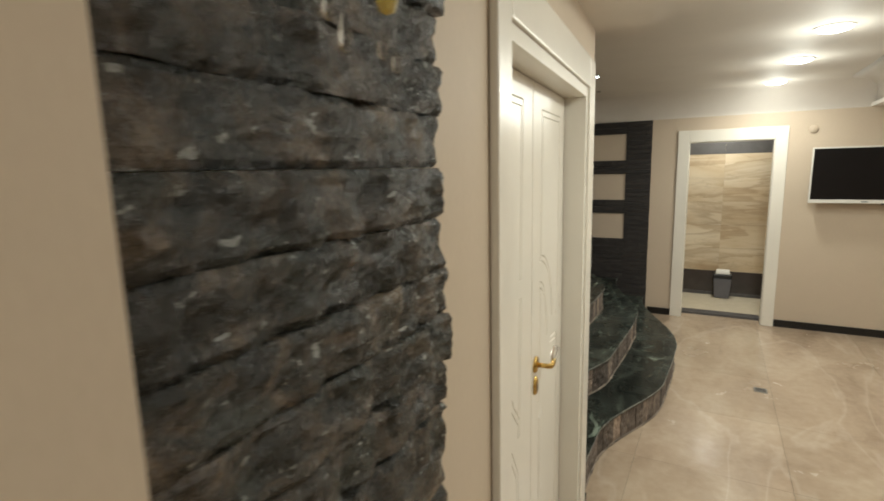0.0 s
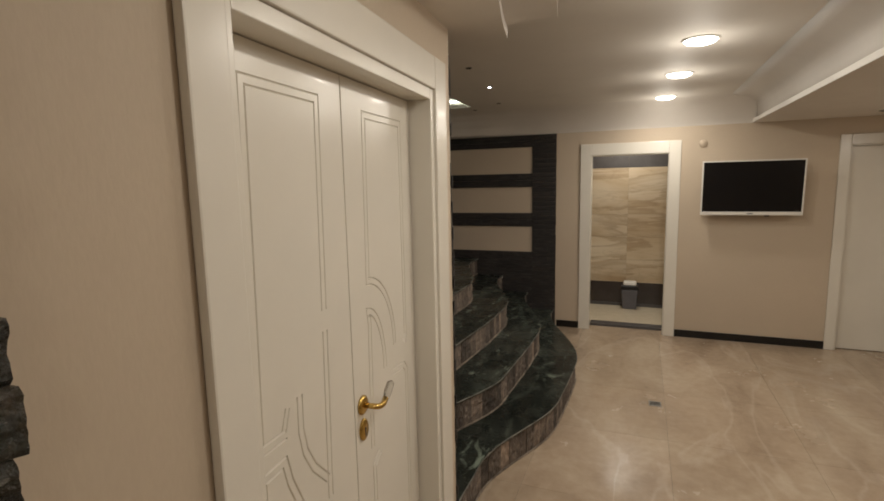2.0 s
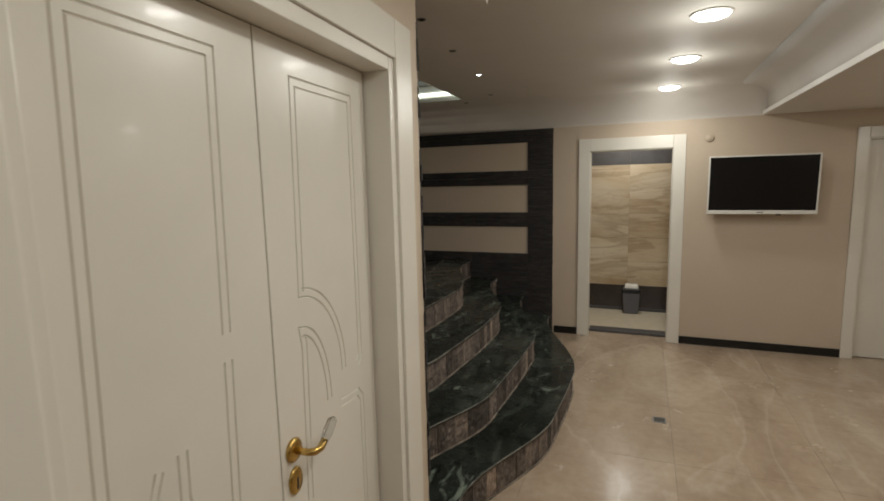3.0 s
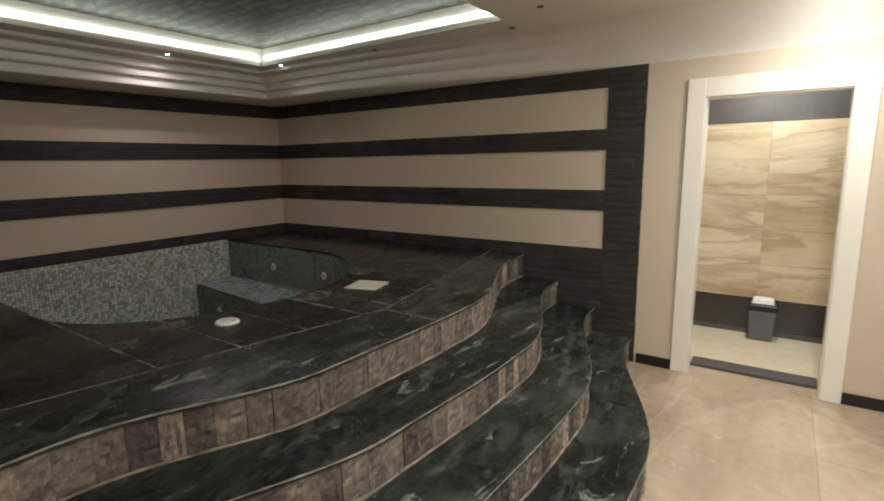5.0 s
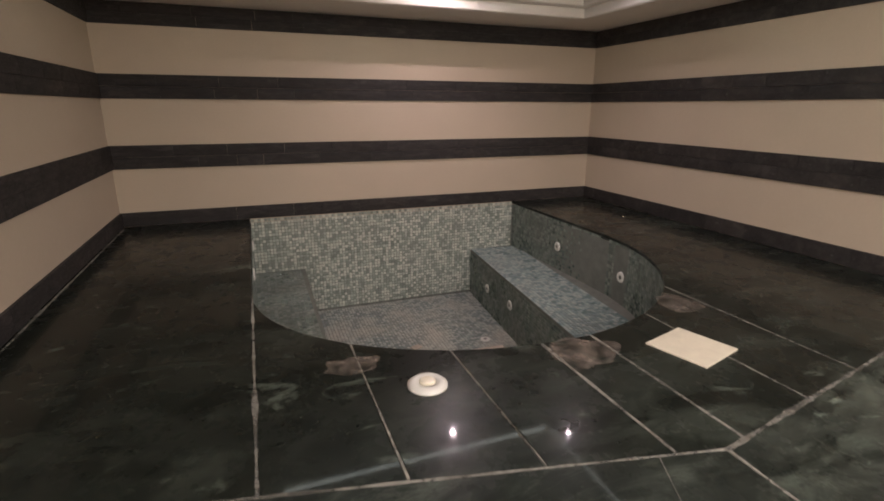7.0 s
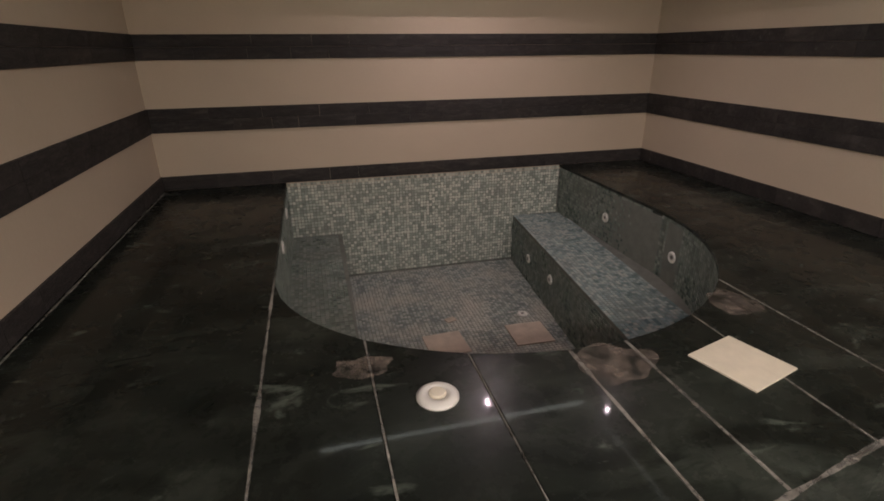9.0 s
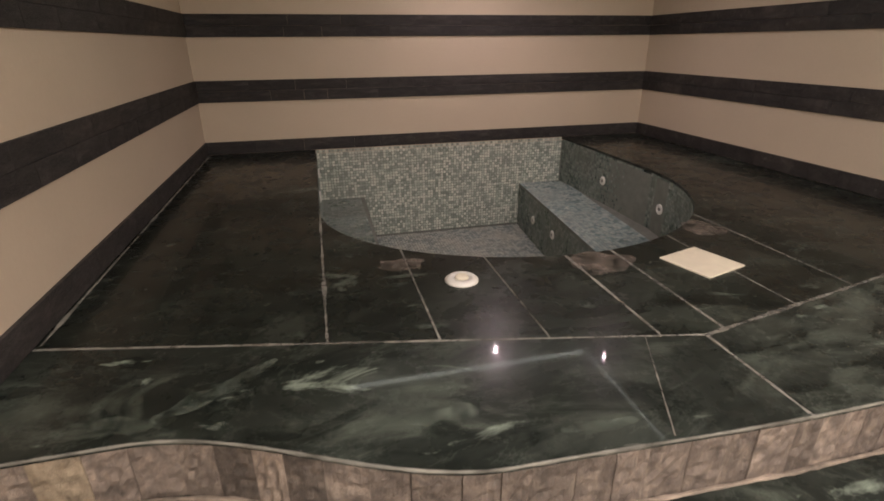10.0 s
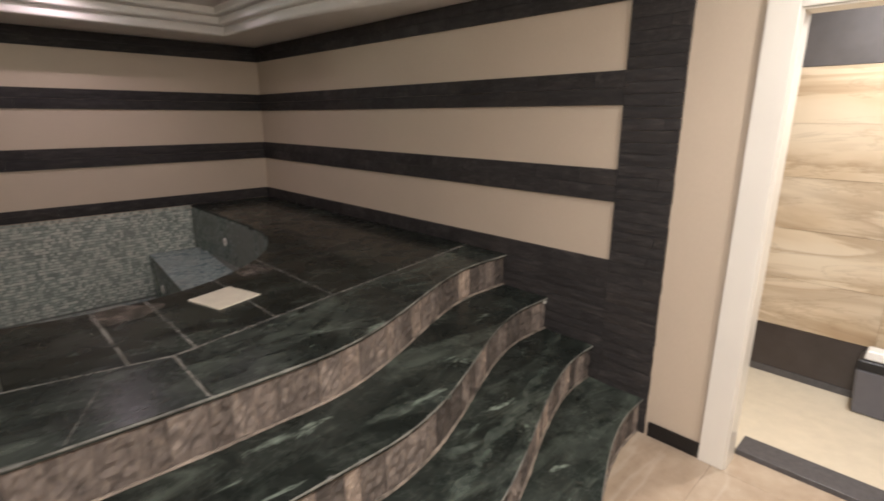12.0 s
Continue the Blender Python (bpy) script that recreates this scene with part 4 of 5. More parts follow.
rng = random.Random(21)


def chipped(sx, sz, seed):
    """A long split granite strip with a rugged, faceted face."""
    nx, nz = 44, 9
    bm = bmesh.new()
    grid = []
    for j in range(nz + 1):
        row = []
        for i in range(nx + 1):
            u, v = i / nx - 0.5, j / nz - 0.5
            x, z = u * sx, v * sz
            p = Vector((x * 14 + seed * 5.3, z * 18, seed * 2.9))
            q = Vector((x * 34 + seed * 3.3, z * 40, seed * 1.9))
            cell = noise.voronoi(p)[0]
            d = 0.012 + 0.014 * min(1.0, cell[1] - cell[0] * 0.5) + 0.008 * noise.noise(p * 0.7) + 0.006 * noise.noise(q) + 0.003 * noise.noise(q * 2.3)
            d += 0.0035 * math.sin(x * 75 + seed + 3 * noise.noise(p * 0.4)) - 0.004 * smooth_step(abs(v), 0.42, 0.5) + 0.002 * smooth_step(abs(u), 0.49, 0.5)
            row.append(bm.verts.new((x + 0.002 * noise.noise(q * 0.6), -max(d, 0.004), z + (0.0015 * noise.noise(q + Vector((9, 0, 0))) if 0 < j < nz else 0))))
        grid.append(row)
    for j in range(nz):
        for i in range(nx):
            bm.faces.new((grid[j][i], grid[j][i + 1], grid[j + 1][i + 1], grid[j + 1][i]))
    border = grid[0] + [r[-1] for r in grid[1:]] + grid[-1][-2::-1] + [r[0] for r in grid[-2:0:-1]]
    back = [bm.verts.new((v.co.x, 0, v.co.z)) for v in border]
    n = len(border)
    for i in range(n):
        bm.faces.new((border[i], back[i], back[(i + 1) % n], border[(i + 1) % n]))
    return bm


PANEL_SET = [finish_mesh("stone", chipped(0.5, 0.075, s + 50), PANEL_STONE) for s in range(12)]
z = 0.0
while z < 2.33:
    h = rng.uniform(0.070, 0.080)
    s, end = 2.153, 2.667 + rng.uniform(-0.006, 0.012)
    first = rng.uniform(0.30, 0.90)
    while s < end - 0.01:
        w = min(first if s < 2.16 else rng.uniform(0.3, 0.52), end - s)
        if end - s - w < 0.2:
            w = end - s
        child("stone", rng.choice(PANEL_SET), panel, pose(X_DOOR, s + w / 2, z + h / 2, 0, 0, 90) @ Matrix.Diagonal(((w - 0.0008) / 0.5, rng.uniform(1.0, 1.35), (h - 0.0008) / 0.075, 1)))
        s += w
    z += h
skewed(panel)

# a crystal wall lamp above eye height, of which the drops hang into view
sconce = thing("crystal_sconce", "wall lamp with hanging amber and clear crystal drops", "wall lamp", (0.83, 2.36, 2.05))
part("backplate", turned(bmesh.new(), [(0.06, 0), (0.06, 0.012), (0.03, 0.02)], pose(0.822, 2.36, 2.10, 0, 90, 0)), BRASS, sconce)
part("arm", sweep(bmesh.new(), [(0.83, 2.36, 2.10), (0.88, 2.36, 2.09), (0.91, 2.36, 2.11)], 0.007), BRASS, sconce)
for dy, zz, mat, size in ((0.0, 1.892, AMBER, 1.0), (-0.01, 1.838, CLEAR, 0.45), (0.012, 1.83, CLEAR, 0.4), (-0.065, 1.835, CLEAR, 0.5), (-0.085, 1.85, CLEAR, 0.35)):
    drop = part("drop", turned(bmesh.new(), [(0.001, -0.026 * size), (0.007 * size, -0.023 * size), (0.0105 * size, -0.012 * size), (0.009 * size, 0.01 * size), (0.003 * size, 0.03 * size), (0.001, 0.034 * size)], pose(0.91, 2.36 + dy, zz), 8), mat, sconce, "hanging crystal drop")
    part("chain", sweep(bmesh.new(), [(0.91, 2.36 + dy, zz + 0.034 * size), (0.91, 2.36 + dy, 2.0), (0.91, 2.36, 2.11)], 0.0003, 5), CLEAR, sconce)
skewed(sconce)


# ---- doors ----
def casing(parent, along, lo, hi, top, face, out, width=0.10, head=0.115, depth=0.022, width_hi=None):
    """Two uprights and a head round an opening. along: 'x' or 'y'; out: which way the face looks."""
    width_hi = width_hi or width
    for a, b, z0, z1 in ((lo - width, lo, 0.0, top + head), (hi, hi + width_hi, 0.0, top + head), (lo + 0.0005, hi - 0.0005, top, top + head)):
        bm = bmesh.new()
        f0, f1 = sorted((face + out * 0.001, face + out * depth))
        if along == "x":
            box(bm, a, b, f0, f1, z0, z1, bevel=0.005)
        else:
            box(bm, f0, f1, a, b, z0, z1, bevel=0.005)
        part("casing", bm, LACQUER, parent)


def groove_lines(path, gap):
    """The two routed lines of a path of (y, z), each split where it turns a sharp corner."""
    points = [Vector(p) for p in path]
    ways = [(b - a).normalized() for a, b in zip(points, points[1:])]
    pieces = []
    for off in (0.0, gap):
        run = []
        for i, p in enumerate(points):
            before, after = ways[max(i - 1, 0)], ways[min(i, len(ways) - 1)]
            d = (before + after).normalized()
            bend = max(0.5, d.dot(before))
            run.append(p + Vector((-d.y, d.x)) * (off / bend))
            if bend < 0.97 and len(run) > 1:
                pieces.append(run)
                run = [run[-1]]
        if len(run) > 1:
            pieces.append(run)
    return pieces


def wedge(run, face, reach, deep, width=0.0058):
    """A V-shaped cutting wedge along a run of points on the face."""
    bm = bmesh.new()
    rings = []
    for i, p in enumerate(run):
        d = (run[min(i + 1, len(run) - 1)] - run[max(i - 1, 0)]).normalized()
        q = p + d * (reach if i == len(run) - 1 else -reach if i == 0 else 0.0)
        side = Vector((0, -d.y, d.x)) * width
        c = Vector((face, q.x, q.y))
        up = Vector((0.004, 0, 0))
        rings.append([bm.verts.new(c - side + up), bm.verts.new(c - Vector((deep, 0, 0))), bm.verts.new(c + side + up)])
    for r, q in zip(rings, rings[1:]):
        for k in range(3):
            bm.faces.new((r[k], q[k], q[(k + 1) % 3], r[(k + 1) % 3]))
    bm.faces.new(rings[0])
    bm.faces.new(rings[-1][::-1])
    return bm


def routed_leaf(y0, y1, paths, parent):
    """A door leaf with routed lines; paths are rows of points and the gap between the two lines."""
    leaf = part("leaf", boxes((LEAF - 0.04, LEAF, y0, y1, 0.006, DD[2] - 0.042), bevel=0.003), LACQUER, parent, "ivory lacquered door leaf")
    for path, gap in paths:
        for run in groove_lines(path, gap):
            for reach, deep in ((0.002, 0.0042), (0.0047, 0.0043), (-0.0011, 0.0041), (0.0083, 0.0044), (-0.004, 0.0040), (-0.008, 0.0039)):
                tool = new("cutter", finish_mesh("cutter", wedge(run, LEAF, reach, deep), LACQUER))
                cut = leaf.modifiers.new("cut", "BOOLEAN")
                cut.operation, cut.object, cut.solver, cut.use_hole_tolerant = "DIFFERENCE", tool, "EXACT", True
                bpy.context.view_layer.update()
                mesh = bpy.data.meshes.new_from_object(leaf.evaluated_get(bpy.context.evaluated_depsgraph_get()))
                leaf.modifiers.clear()
                bpy.data.objects.remove(tool)
                if len(mesh.vertices) > len(leaf.data.vertices):
                    leaf.data = mesh
                    break
    return leaf


def curve(y0, z0, y1, z1, n=14):
    """A quarter of an ellipse from one end to the other."""
    return [(y0 + (y1 - y0) * math.sin(math.pi / 2 * i / n), z1 + (z0 - z1) * math.cos(math.pi / 2 * i / n)) for i in range(n + 1)]


double_door = thing("door_1", "closed ivory double door with routed curves and brass handle", "door", (X_DOOR, 3.645, 0), kind="structure")
casing(double_door, "y", DD[0], DD[1], DD[2], X_DOOR, 1, 0.095, 0.118, width_hi=0.13)
for a, b, z0, z1 in ((DD[0] + 0.0005, DD[0] + 0.024, 0, DD[2] - 0.001), (DD[1] - 0.036, DD[1] - 0.0005, 0, DD[2] - 0.001), (DD[0] + 0.025, DD[1] - 0.037, DD[2] - 0.040, DD[2] - 0.001)):
    part("jamb", boxes((0.59, X_DOOR + 0.012, a, b, z0, z1), bevel=0.003), LACQUER, double_door)
MEET = 3.598
leaf_a = routed_leaf(DD[0] + 0.026, MEET - 0.002, [
    ([(3.468, 1.385), (3.482, 1.937), (3.184, 1.937), (3.162, 1.124), (3.266, 1.121)], 0.021),
    ([(3.250, 1.144), (3.268, 1.193)], -0.016),
    ([(3.467, 1.325), (3.454, 0.90), (3.454, 0.86)], -0.021),
    ([(3.316, 1.20), (3.314, 1.11), (3.328, 1.045), (3.364, 0.98), (3.426, 0.912)], 0.021),
    ([(3.440, 0.22), (3.163, 0.22), (3.163, 1.077), (3.263, 1.078), (3.280, 1.012), (3.33, 0.90), (3.430, 0.74), (3.440, 0.60), (3.440, 0.235)], -0.021)], double_door)
leaf_b = routed_leaf(MEET + 0.002, DD[1] - 0.0405, [
    ([(3.998, 1.123), (4.019, 1.15), (4.019, 1.928), (3.721, 1.928), (3.707, 1.400)] + curve(3.712, 1.398, 3.898, 1.146), 0.021),
    ([(3.697, 0.863), (3.709, 1.271), (3.700, 1.326)] + curve(3.710, 1.322, 3.834, 1.091), -0.021),
    ([(3.890, 1.060), (3.992, 1.050), (4.018, 1.02), (4.018, 0.22), (3.70, 0.22), (3.705, 0.798), (3.751, 0.831)], -0.021)], double_door)
m = pose(LEAF, 3.645, 1.035, 0, 90, 0)
part("rosette", turned(bmesh.new(), [(0.030, 0), (0.030, 0.005), (0.025, 0.010), (0.012, 0.012)], m), BRASS, leaf_b, "polished brass rosette", True)
part("lever", sweep(bmesh.new(), [(LEAF + 0.008, 3.645, 1.035), (LEAF + 0.045, 3.645, 1.035), (LEAF + 0.055, 3.655, 1.033), (LEAF + 0.056, 3.680, 1.030), (LEAF + 0.055, 3.700, 1.040)], [0.009, 0.009, 0.0095, 0.0095, 0.010], 10), BRASS, leaf_b, "polished brass lever", True)
part("crystal_grip", sweep(bmesh.new(), [(LEAF + 0.055, 3.700, 1.040), (LEAF + 0.055, 3.717, 1.053), (LEAF + 0.055, 3.742, 1.073), (LEAF + 0.055, 3.748, 1.078)], [0.010, 0.0135, 0.0125, 0.004], 8), CLEAR, leaf_b, "clear crystal grip")
bm = turned(bmesh.new(), [(0.026, 0), (0.026, 0.005), (0.021, 0.009), (0.001, 0.009)], Matrix.Identity(4))
bmesh.ops.transform(bm, matrix=pose(LEAF, 3.645, 0.955, 0, 90, 0) @ Matrix.Diagonal((1.35, 1, 1, 1)), verts=bm.verts)
part("escutcheon", bm, BRASS, leaf_b, "oval brass keyhole plate", True)
part("keyhole", boxes((LEAF + 0.0085, LEAF + 0.0098, 3.642, 3.648, 0.935, 0.965)), BIN_BLACK, leaf_b)

skewed(double_door)

wash_door = thing("door_2", "open doorway with a wide ivory lacquered frame", "door frame", (1.4, Y_NORTH, 0), kind="structure")
casing(wash_door, "x", WC[0], WC[1], WC[2], Y_NORTH, -1, 0.112, 0.125)
for a, b, z0, z1 in ((WC[0] + 0.0005, WC[0] + 0.008, 0.025, WC[2] - 0.001), (WC[1] - 0.008, WC[1] - 0.0005, 0.025, WC[2] - 0.001), (WC[0] + 0.009, WC[1] - 0.009, WC[2] - 0.008, WC[2] - 0.001)):
    part("jamb", boxes((a, b, Y_NORTH - 0.012, Y_NORTH + 0.105, z0 - 0.024 if z0 < 0.1 else z0, z1), bevel=0.002), LACQUER, wash_door)

third = thing("door_3", "closed ivory lacquered door with a wide frame", "door", (3.78, Y_NORTH, 0), kind="structure")
casing(third, "x", D3[0], D3[1], D3[2], Y_NORTH, -1, 0.085, 0.095)
for a, b, z0, z1 in ((D3[0] + 0.0005, D3[0] + 0.012, 0, D3[2] - 0.001), (D3[1] - 0.03, D3[1] - 0.0005, 0, D3[2] - 0.001), (D3[0] + 0.013, D3[1] - 0.031, D3[2] - 0.012, D3[2] - 0.001)):
    part("jamb", boxes((a, b, Y_NORTH - 0.012, Y_NORTH + 0.105, z0, z1), bevel=0.002), LACQUER, third)
part("leaf", boxes((D3[0] + 0.014, D3[1] - 0.032, Y_NORTH + 0.05, Y_NORTH + 0.09, 0.006, D3[2] - 0.014), bevel=0.003), LACQUER, third, "ivory lacquered door leaf")

# ---- skirting ----
def skirting(name, x0, x1, y0, y1):
    return structure(name, box(bmesh.new(), x0, x1, y0, y1, 0.0, 0.078, bevel=0.003), BASE_DARK, "polished black granite skirting", "baseboard")


skirting("baseboard_1", X_COL1 + 0.018, WC[0] - 0.113, Y_NORTH - 0.014, Y_NORTH - 0.001)
skirting("baseboard_2", WC[1] + 0.113, D3[0] - 0.086, Y_NORTH - 0.014, Y_NORTH - 0.001)
skirting("baseboard_3", D3[1] + 0.086, X_EAST - 0.001, Y_NORTH - 0.014, Y_NORTH - 0.001)
skirting("baseboard_4", X_EAST - 0.014, X_EAST - 0.001, Y_SOUTH + 0.015, Y_NORTH - 0.015)
skewed(skirting("baseboard_5", X_DOOR + 0.001, X_DOOR + 0.014, 2.70, DD[0] - 0.097))
skewed(skirting("baseboard_6", X_DOOR + 0.001, X_DOOR + 0.014, DD[1] + 0.132, 4.38))

# ---- television, switch, lamps, drain, bin ----
tv = thing("television", "flat black television with a white frame mounted on the beige wall", "television", (2.57, 8.16, 1.6))
TV = (2.098, 2.972, 1.335, 1.872)
tilt = Matrix.Translation((2.57, 8.13, 1.6)) @ pose(0, 0, 0, 3.0, 0, 0) @ Matrix.Translation((-2.57, -8.13, -1.6))


def tv_part(name, rows, mat, label="", bevel=0.0):
    bm = boxes(*rows, bevel=bevel)
    bmesh.ops.transform(bm, matrix=tilt, verts=bm.verts)
    return part(name, bm, mat, tv, label)


tv_part("housing", [(TV[0] + 0.01, TV[1] - 0.01, 8.125, 8.185, TV[2] + 0.015, TV[3] - 0.01)], PLASTIC, "white plastic housing", 0.012)
tv_part("bezel", [(TV[0], TV[0] + 0.014, 8.108, 8.126, TV[2], TV[3])], PLASTIC, bevel=0.003)
tv_part("bezel", [(TV[1] - 0.014, TV[1], 8.108, 8.126, TV[2], TV[3])], PLASTIC, bevel=0.003)
tv_part("bezel", [(TV[0] + 0.0145, TV[1] - 0.0145, 8.108, 8.126, TV[3] - 0.014, TV[3])], PLASTIC, bevel=0.003)
tv_part("bezel", [(TV[0] + 0.0145, TV[1] - 0.0145, 8.108, 8.126, TV[2], TV[2] + 0.034)], PLASTIC, bevel=0.003)
tv_part("screen", [(TV[0] + 0.0145, TV[1] - 0.0145, 8.113, 8.1245, TV[2] + 0.0345, TV[3] - 0.0145)], SCREEN, "dark switched-off screen")
tv_part("badge", [(2.508, 2.558, 8.1065, 8.1085, TV[2] + 0.012, TV[2] + 0.020)], BIN_GREY)
tv_part("sensor", [(2.66, 2.70, 8.115, 8.125, TV[2] - 0.012, TV[2] - 0.0005)], BIN_BLACK)
part("bracket", boxes((2.41, 2.65, 8.186, 8.279, 1.5, 1.7)), STEEL, tv)

cap = thing("wall_cap", "small round white cable cover on the beige wall", "cable cover", (2.11, Y_NORTH, 2.055))
part("cover", turned(bmesh.new(), [(0.040, 0.001), (0.040, 0.010), (0.034, 0.018), (0.001, 0.022)], pose(2.11, Y_NORTH, 2.055, 90, 0, 0)), BEIGE, cap, smooth=True)

# the added soffit pair get fittings here too
for lx, ly in DOWNLIGHTS:
    low = 2.238 if lx > 2.5 else CEIL
    lamp = thing("ceiling_downlight", "round recessed ceiling downlight, switched on", "ceiling light", (lx, ly, low), "downlights in the lobby ceiling")
    m = pose(lx, ly, low, 180, 0, 0)
    part("trim_ring", turned(bmesh.new(), [(0.098, 0.0005), (0.098, 0.005), (0.088, 0.008), (0.084, 0.003), (0.001, 0.003)], m, 32), PLASTIC, lamp)
    part("diffuser", turned(bmesh.new(), [(0.083, 0.0035), (0.083, 0.008), (0.074, 0.017), (0.050, 0.024), (0.001, 0.027)], m, 32), LAMP_ON, lamp, "glowing milky diffuser")

lamp = thing("ceiling_downlight", "round recessed washroom downlight, switched on", "ceiling light", (*WASH_LAMP, 2.43))
m = pose(*WASH_LAMP, 2.43, 180, 0, 0)
part("trim_ring", turned(bmesh.new(), [(0.098, 0.0005), (0.098, 0.005), (0.088, 0.008), (0.084, 0.003), (0.001, 0.003)], m, 32), PLASTIC, lamp)
part("diffuser", turned(bmesh.new(), [(0.083, 0.0035), (0.083, 0.008), (0.074, 0.017), (0.050, 0.024), (0.001, 0.027)], m, 32), LAMP_ON, lamp, "glowing milky diffuser")

for sx, sy, lit in SPOTS:
    low = CEIL
    lamp = thing("spot_lamp", "tiny recessed ceiling spot, " + ("switched on" if lit else "switched off"), "spot lamp", (sx, sy, low), "spots round the cove")
    m = pose(sx, sy, low, 180, 0, 0)
    part("bezel", turned(bmesh.new(), [(0.022, 0.0005), (0.022, 0.004), (0.017, 0.006), (0.015, 0.003), (0.001, 0.003)], m, 20), STEEL, lamp)
    part("lens", turned(bmesh.new(), [(0.0145, 0.0032), (0.012, 0.006), (0.001, 0.007)], m, 16), SPOT_ON if lit else SPOT_OFF, lamp)

drain = thing("floor_drain", "small square steel drain in the marble floor", "floor drain", (1.69, 6.41, 0))
part("frame", boxes((1.645, 1.735, 6.365, 6.455, -0.003, 0.0025), bevel=0.001), STEEL, drain)
for i in range(5):
    part("slot", boxes((1.655, 1.725, 6.376 + 0.015 * i, 6.383 + 0.015 * i, 0.0026, 0.0034)), BIN_BLACK, drain)

bin_ = thing("waste_bin", "grey plastic swing-lid waste bin against the dark tiles", "waste bin", (1.43, 9.33, 0.018))


def tapered(x, y, z0, z1, w0, w1, d0, d1, bevel):
    bm = bmesh.new()
    low = [bm.verts.new((x + sx * w0 / 2, y + sy * d0 / 2, z0)) for sx, sy in ((-1, -1), (1, -1), (1, 1), (-1, 1))]
    high = [bm.verts.new((x + sx * w1 / 2, y + sy * d1 / 2, z1)) for sx, sy in ((-1, -1), (1, -1), (1, 1), (-1, 1))]
    for i in range(4):
        bm.faces.new((low[i], low[(i + 1) % 4], high[(i + 1) % 4], high[i]))
    bm.faces.new(high)
    bm.faces.new(low[::-1])
    bmesh.ops.bevel(bm, geom=list(bm.edges), offset=bevel, segments=3, profile=0.5, affect="EDGES")
    return bm


part("body", tapered(1.43, 9.33, 0.019, 0.28, 0.17, 0.205, 0.14, 0.17, 0.012), BIN_GREY, bin_)
part("rim", tapered(1.43, 9.33, 0.2805, 0.335, 0.215, 0.205, 0.18, 0.17, 0.010), BIN_BLACK, bin_, "black rim")
bm = tapered(1.43, 9.32, 0.0, 0.05, 0.165, 0.15, 0.12, 0.09, 0.010)
bmesh.ops.transform(bm, matrix=Matrix.Translation((0, 0, 0.3355)), verts=bm.verts)
part("lid", bm, PLASTIC, bin_, "white swing lid")

# a dark downlight in the soffit near the third door
lamp = thing("ceiling_downlight", "round recessed soffit downlight, switched off", "ceiling light", (3.47, 7.80, 2.238), "downlights in the lobby ceiling")
m = pose(3.47, 7.80, 2.238, 180, 0, 0)
part("trim_ring", turned(bmesh.new(), [(0.098, 0.0005), (0.098, 0.005), (0.088, 0.008), (0.080, 0.001), (0.001, 0.001)], m, 32), STEEL, lamp, "dull metal ring")
part("diffuser", turned(bmesh.new(), [(0.079, 0.0015), (0.06, 0.003), (0.001, 0.004)], m, 32), PLASTIC, lamp, "unlit milky diffuser")

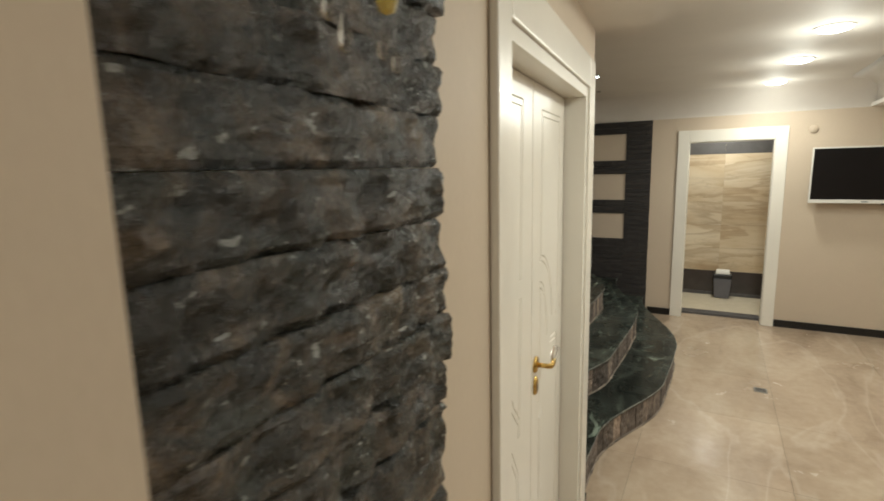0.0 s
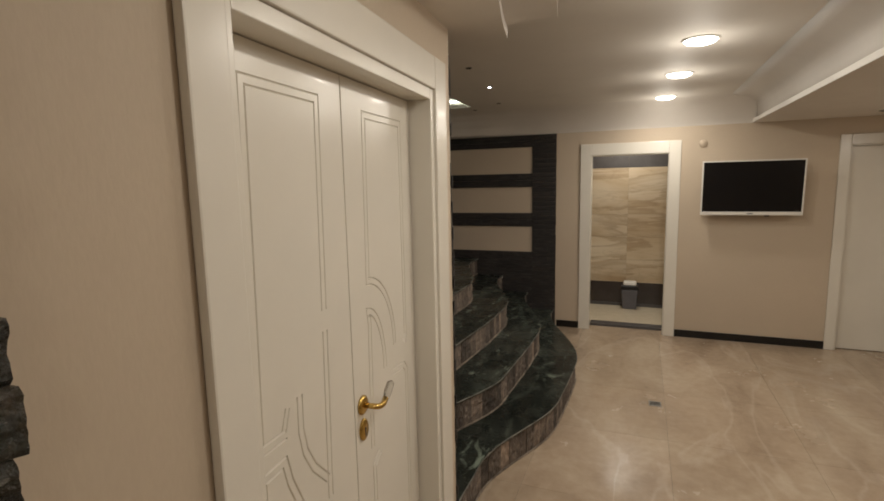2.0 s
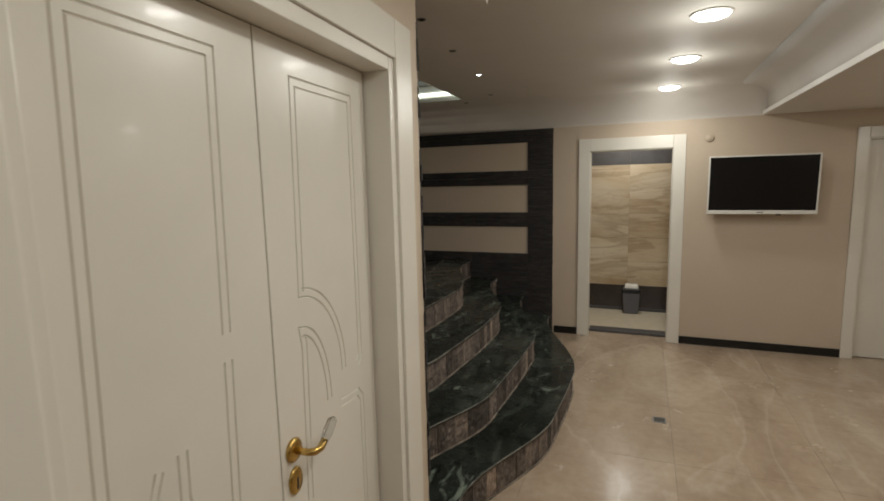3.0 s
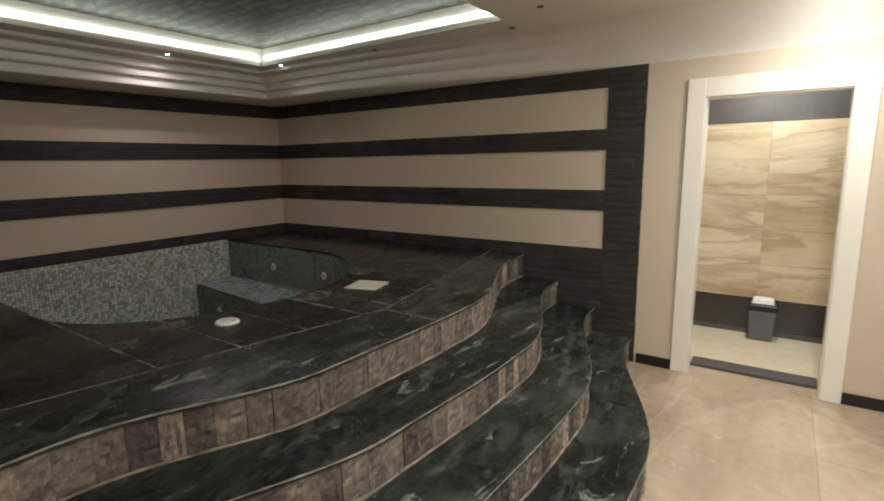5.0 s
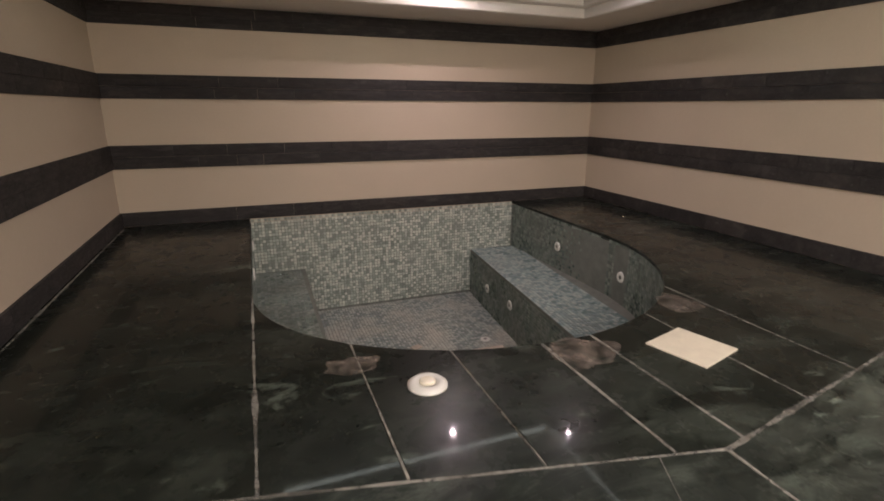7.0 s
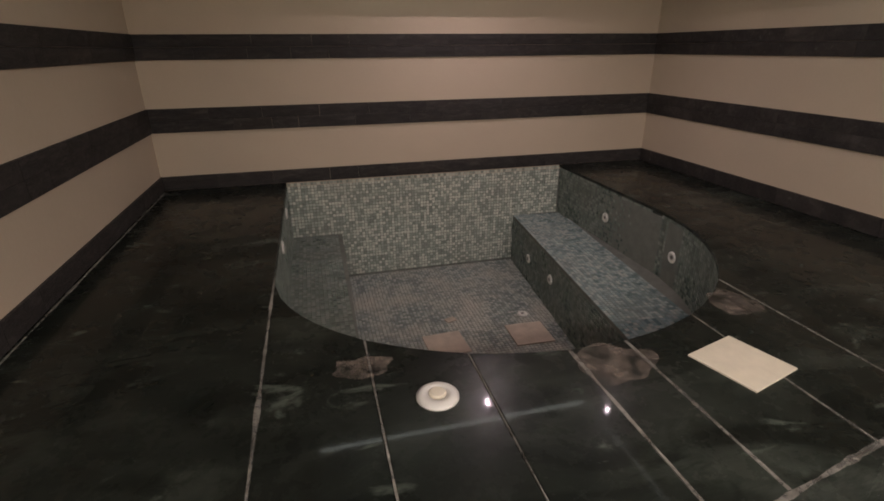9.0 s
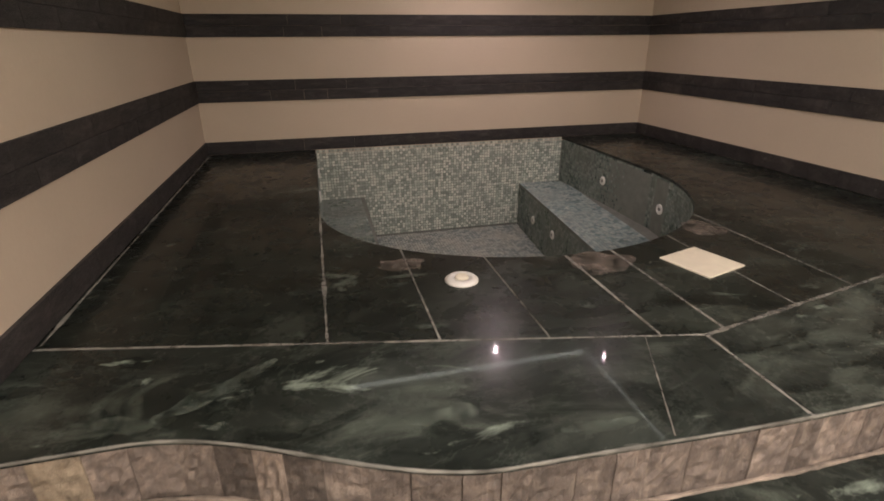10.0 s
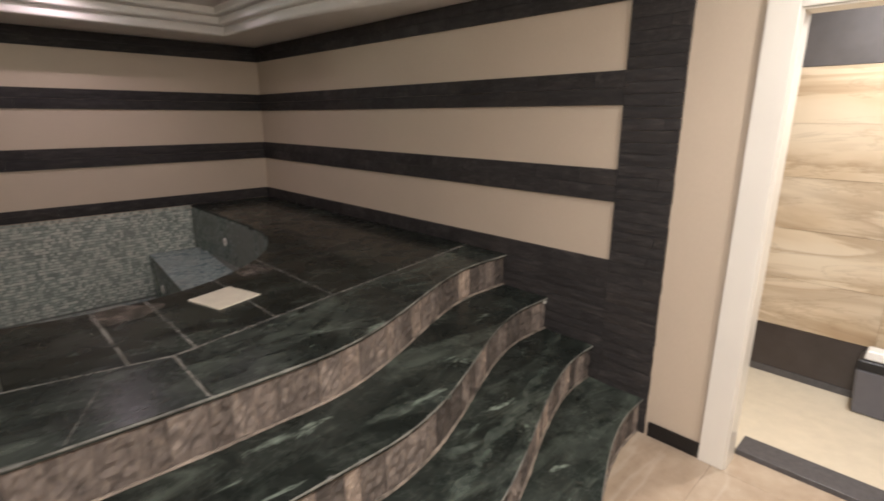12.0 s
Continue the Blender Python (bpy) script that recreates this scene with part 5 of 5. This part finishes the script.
# two loose tiles and a shard left on the pool floor
TAN_TILE = plain("tan_tile", (0.62, 0.52, 0.42), 0.7, vary=0.16, scale=9, height=0.001)
for tx, ty, sx, sy, turn in ((-2.28, 6.185, 0.125, 0.125, 3), (-2.265, 6.74, 0.125, 0.126, -2), (-2.565, 6.29, 0.025, 0.035, 20)):
    loose = thing("loose_tile" if sx > 0.1 else "tile_shard", "loose tan stone tile lying on the dusty pool floor" if sx > 0.1 else "small tan tile shard lying on the pool floor", "tile", (tx, ty, FLOOR_Z + 0.004), "loose tiles in the pool" if sx > 0.1 else "")
    bm = box(bmesh.new(), -sx, sx, -sy, sy, 0, 0.009, bevel=0.0025)
    bmesh.ops.transform(bm, matrix=pose(tx, ty, FLOOR_Z + 0.004, 0, 0, turn), verts=bm.verts)
    part("slab", bm, TAN_TILE, loose)

# a tiny white fitting on the slate beside the steps
fitting = thing("nozzle", "tiny white plastic nozzle on the slate beside the steps", "nozzle", (-0.02, Y_NORTH - 0.02, 0.56))
part("body", turned(bmesh.new(), [(0.016, -0.012), (0.016, 0.002), (0.013, 0.007), (0.006, 0.009), (0.004, 0.006)], pose(-0.02, Y_NORTH - 0.02, 0.555, 90, 0, 0), 16), PLASTIC, fitting)

# ---- washroom wall tiles ----
for z0, z1, mat in ((0.02, 0.345, WASH_DARK), (1.858, 2.40, WASH_GREY)):
    for x0, x1 in ((0.205, 0.7892), (0.79, 1.3742), (1.375, 1.9592), (1.96, 2.695)):
        part("tile", boxes((x0, x1, 9.442, 9.459, z0, z1 - 0.003), bevel=0.0015), mat, wash_wall)
for x0, x1, shift in ((0.205, 0.7892, 0.1), (0.79, 1.3742, 0.0), (1.375, 1.9592, 0.05), (1.96, 2.695, 0.0)):
    for i in range(5):
        z0 = 0.345 + i * 0.3026
        part("tile", boxes((x0, x1, 9.444, 9.459, z0, z0 + 0.3012), bevel=0.001), WASH_TILE, wash_wall)

# thin strip, lighter grey than the dark tiles, along their foot
part("skirting", boxes((0.205, 2.695, 9.436, 9.4415, 0.019, 0.062), bevel=0.001), THRESH, wash_wall, "grey strip at the foot of the dark tiles")

# ---- floor tiles ----
SIZE = 0.8
for i in range(-2, 6):
    for j in range(0, 12):
        x0, y0 = 0.16 + i * SIZE, -0.55 + j * SIZE
        x1, y1 = x0 + SIZE, y0 + SIZE
        x0, x1, y0, y1 = max(x0, X_DOOR - 0.05 if y1 < 4.6 else 0.5), min(x1, X_EAST), max(y0, Y_SOUTH), min(y1, Y_NORTH + 0.158)
        if x1 - x0 < 0.05 or y1 - y0 < 0.05:
            continue
        part("tile", boxes((x0 + 0.0007, x1 - 0.0007, y0 + 0.0007, y1 - 0.0007, -0.0035, 0.0), bevel=0.0005), FLOOR_TILE, floor)
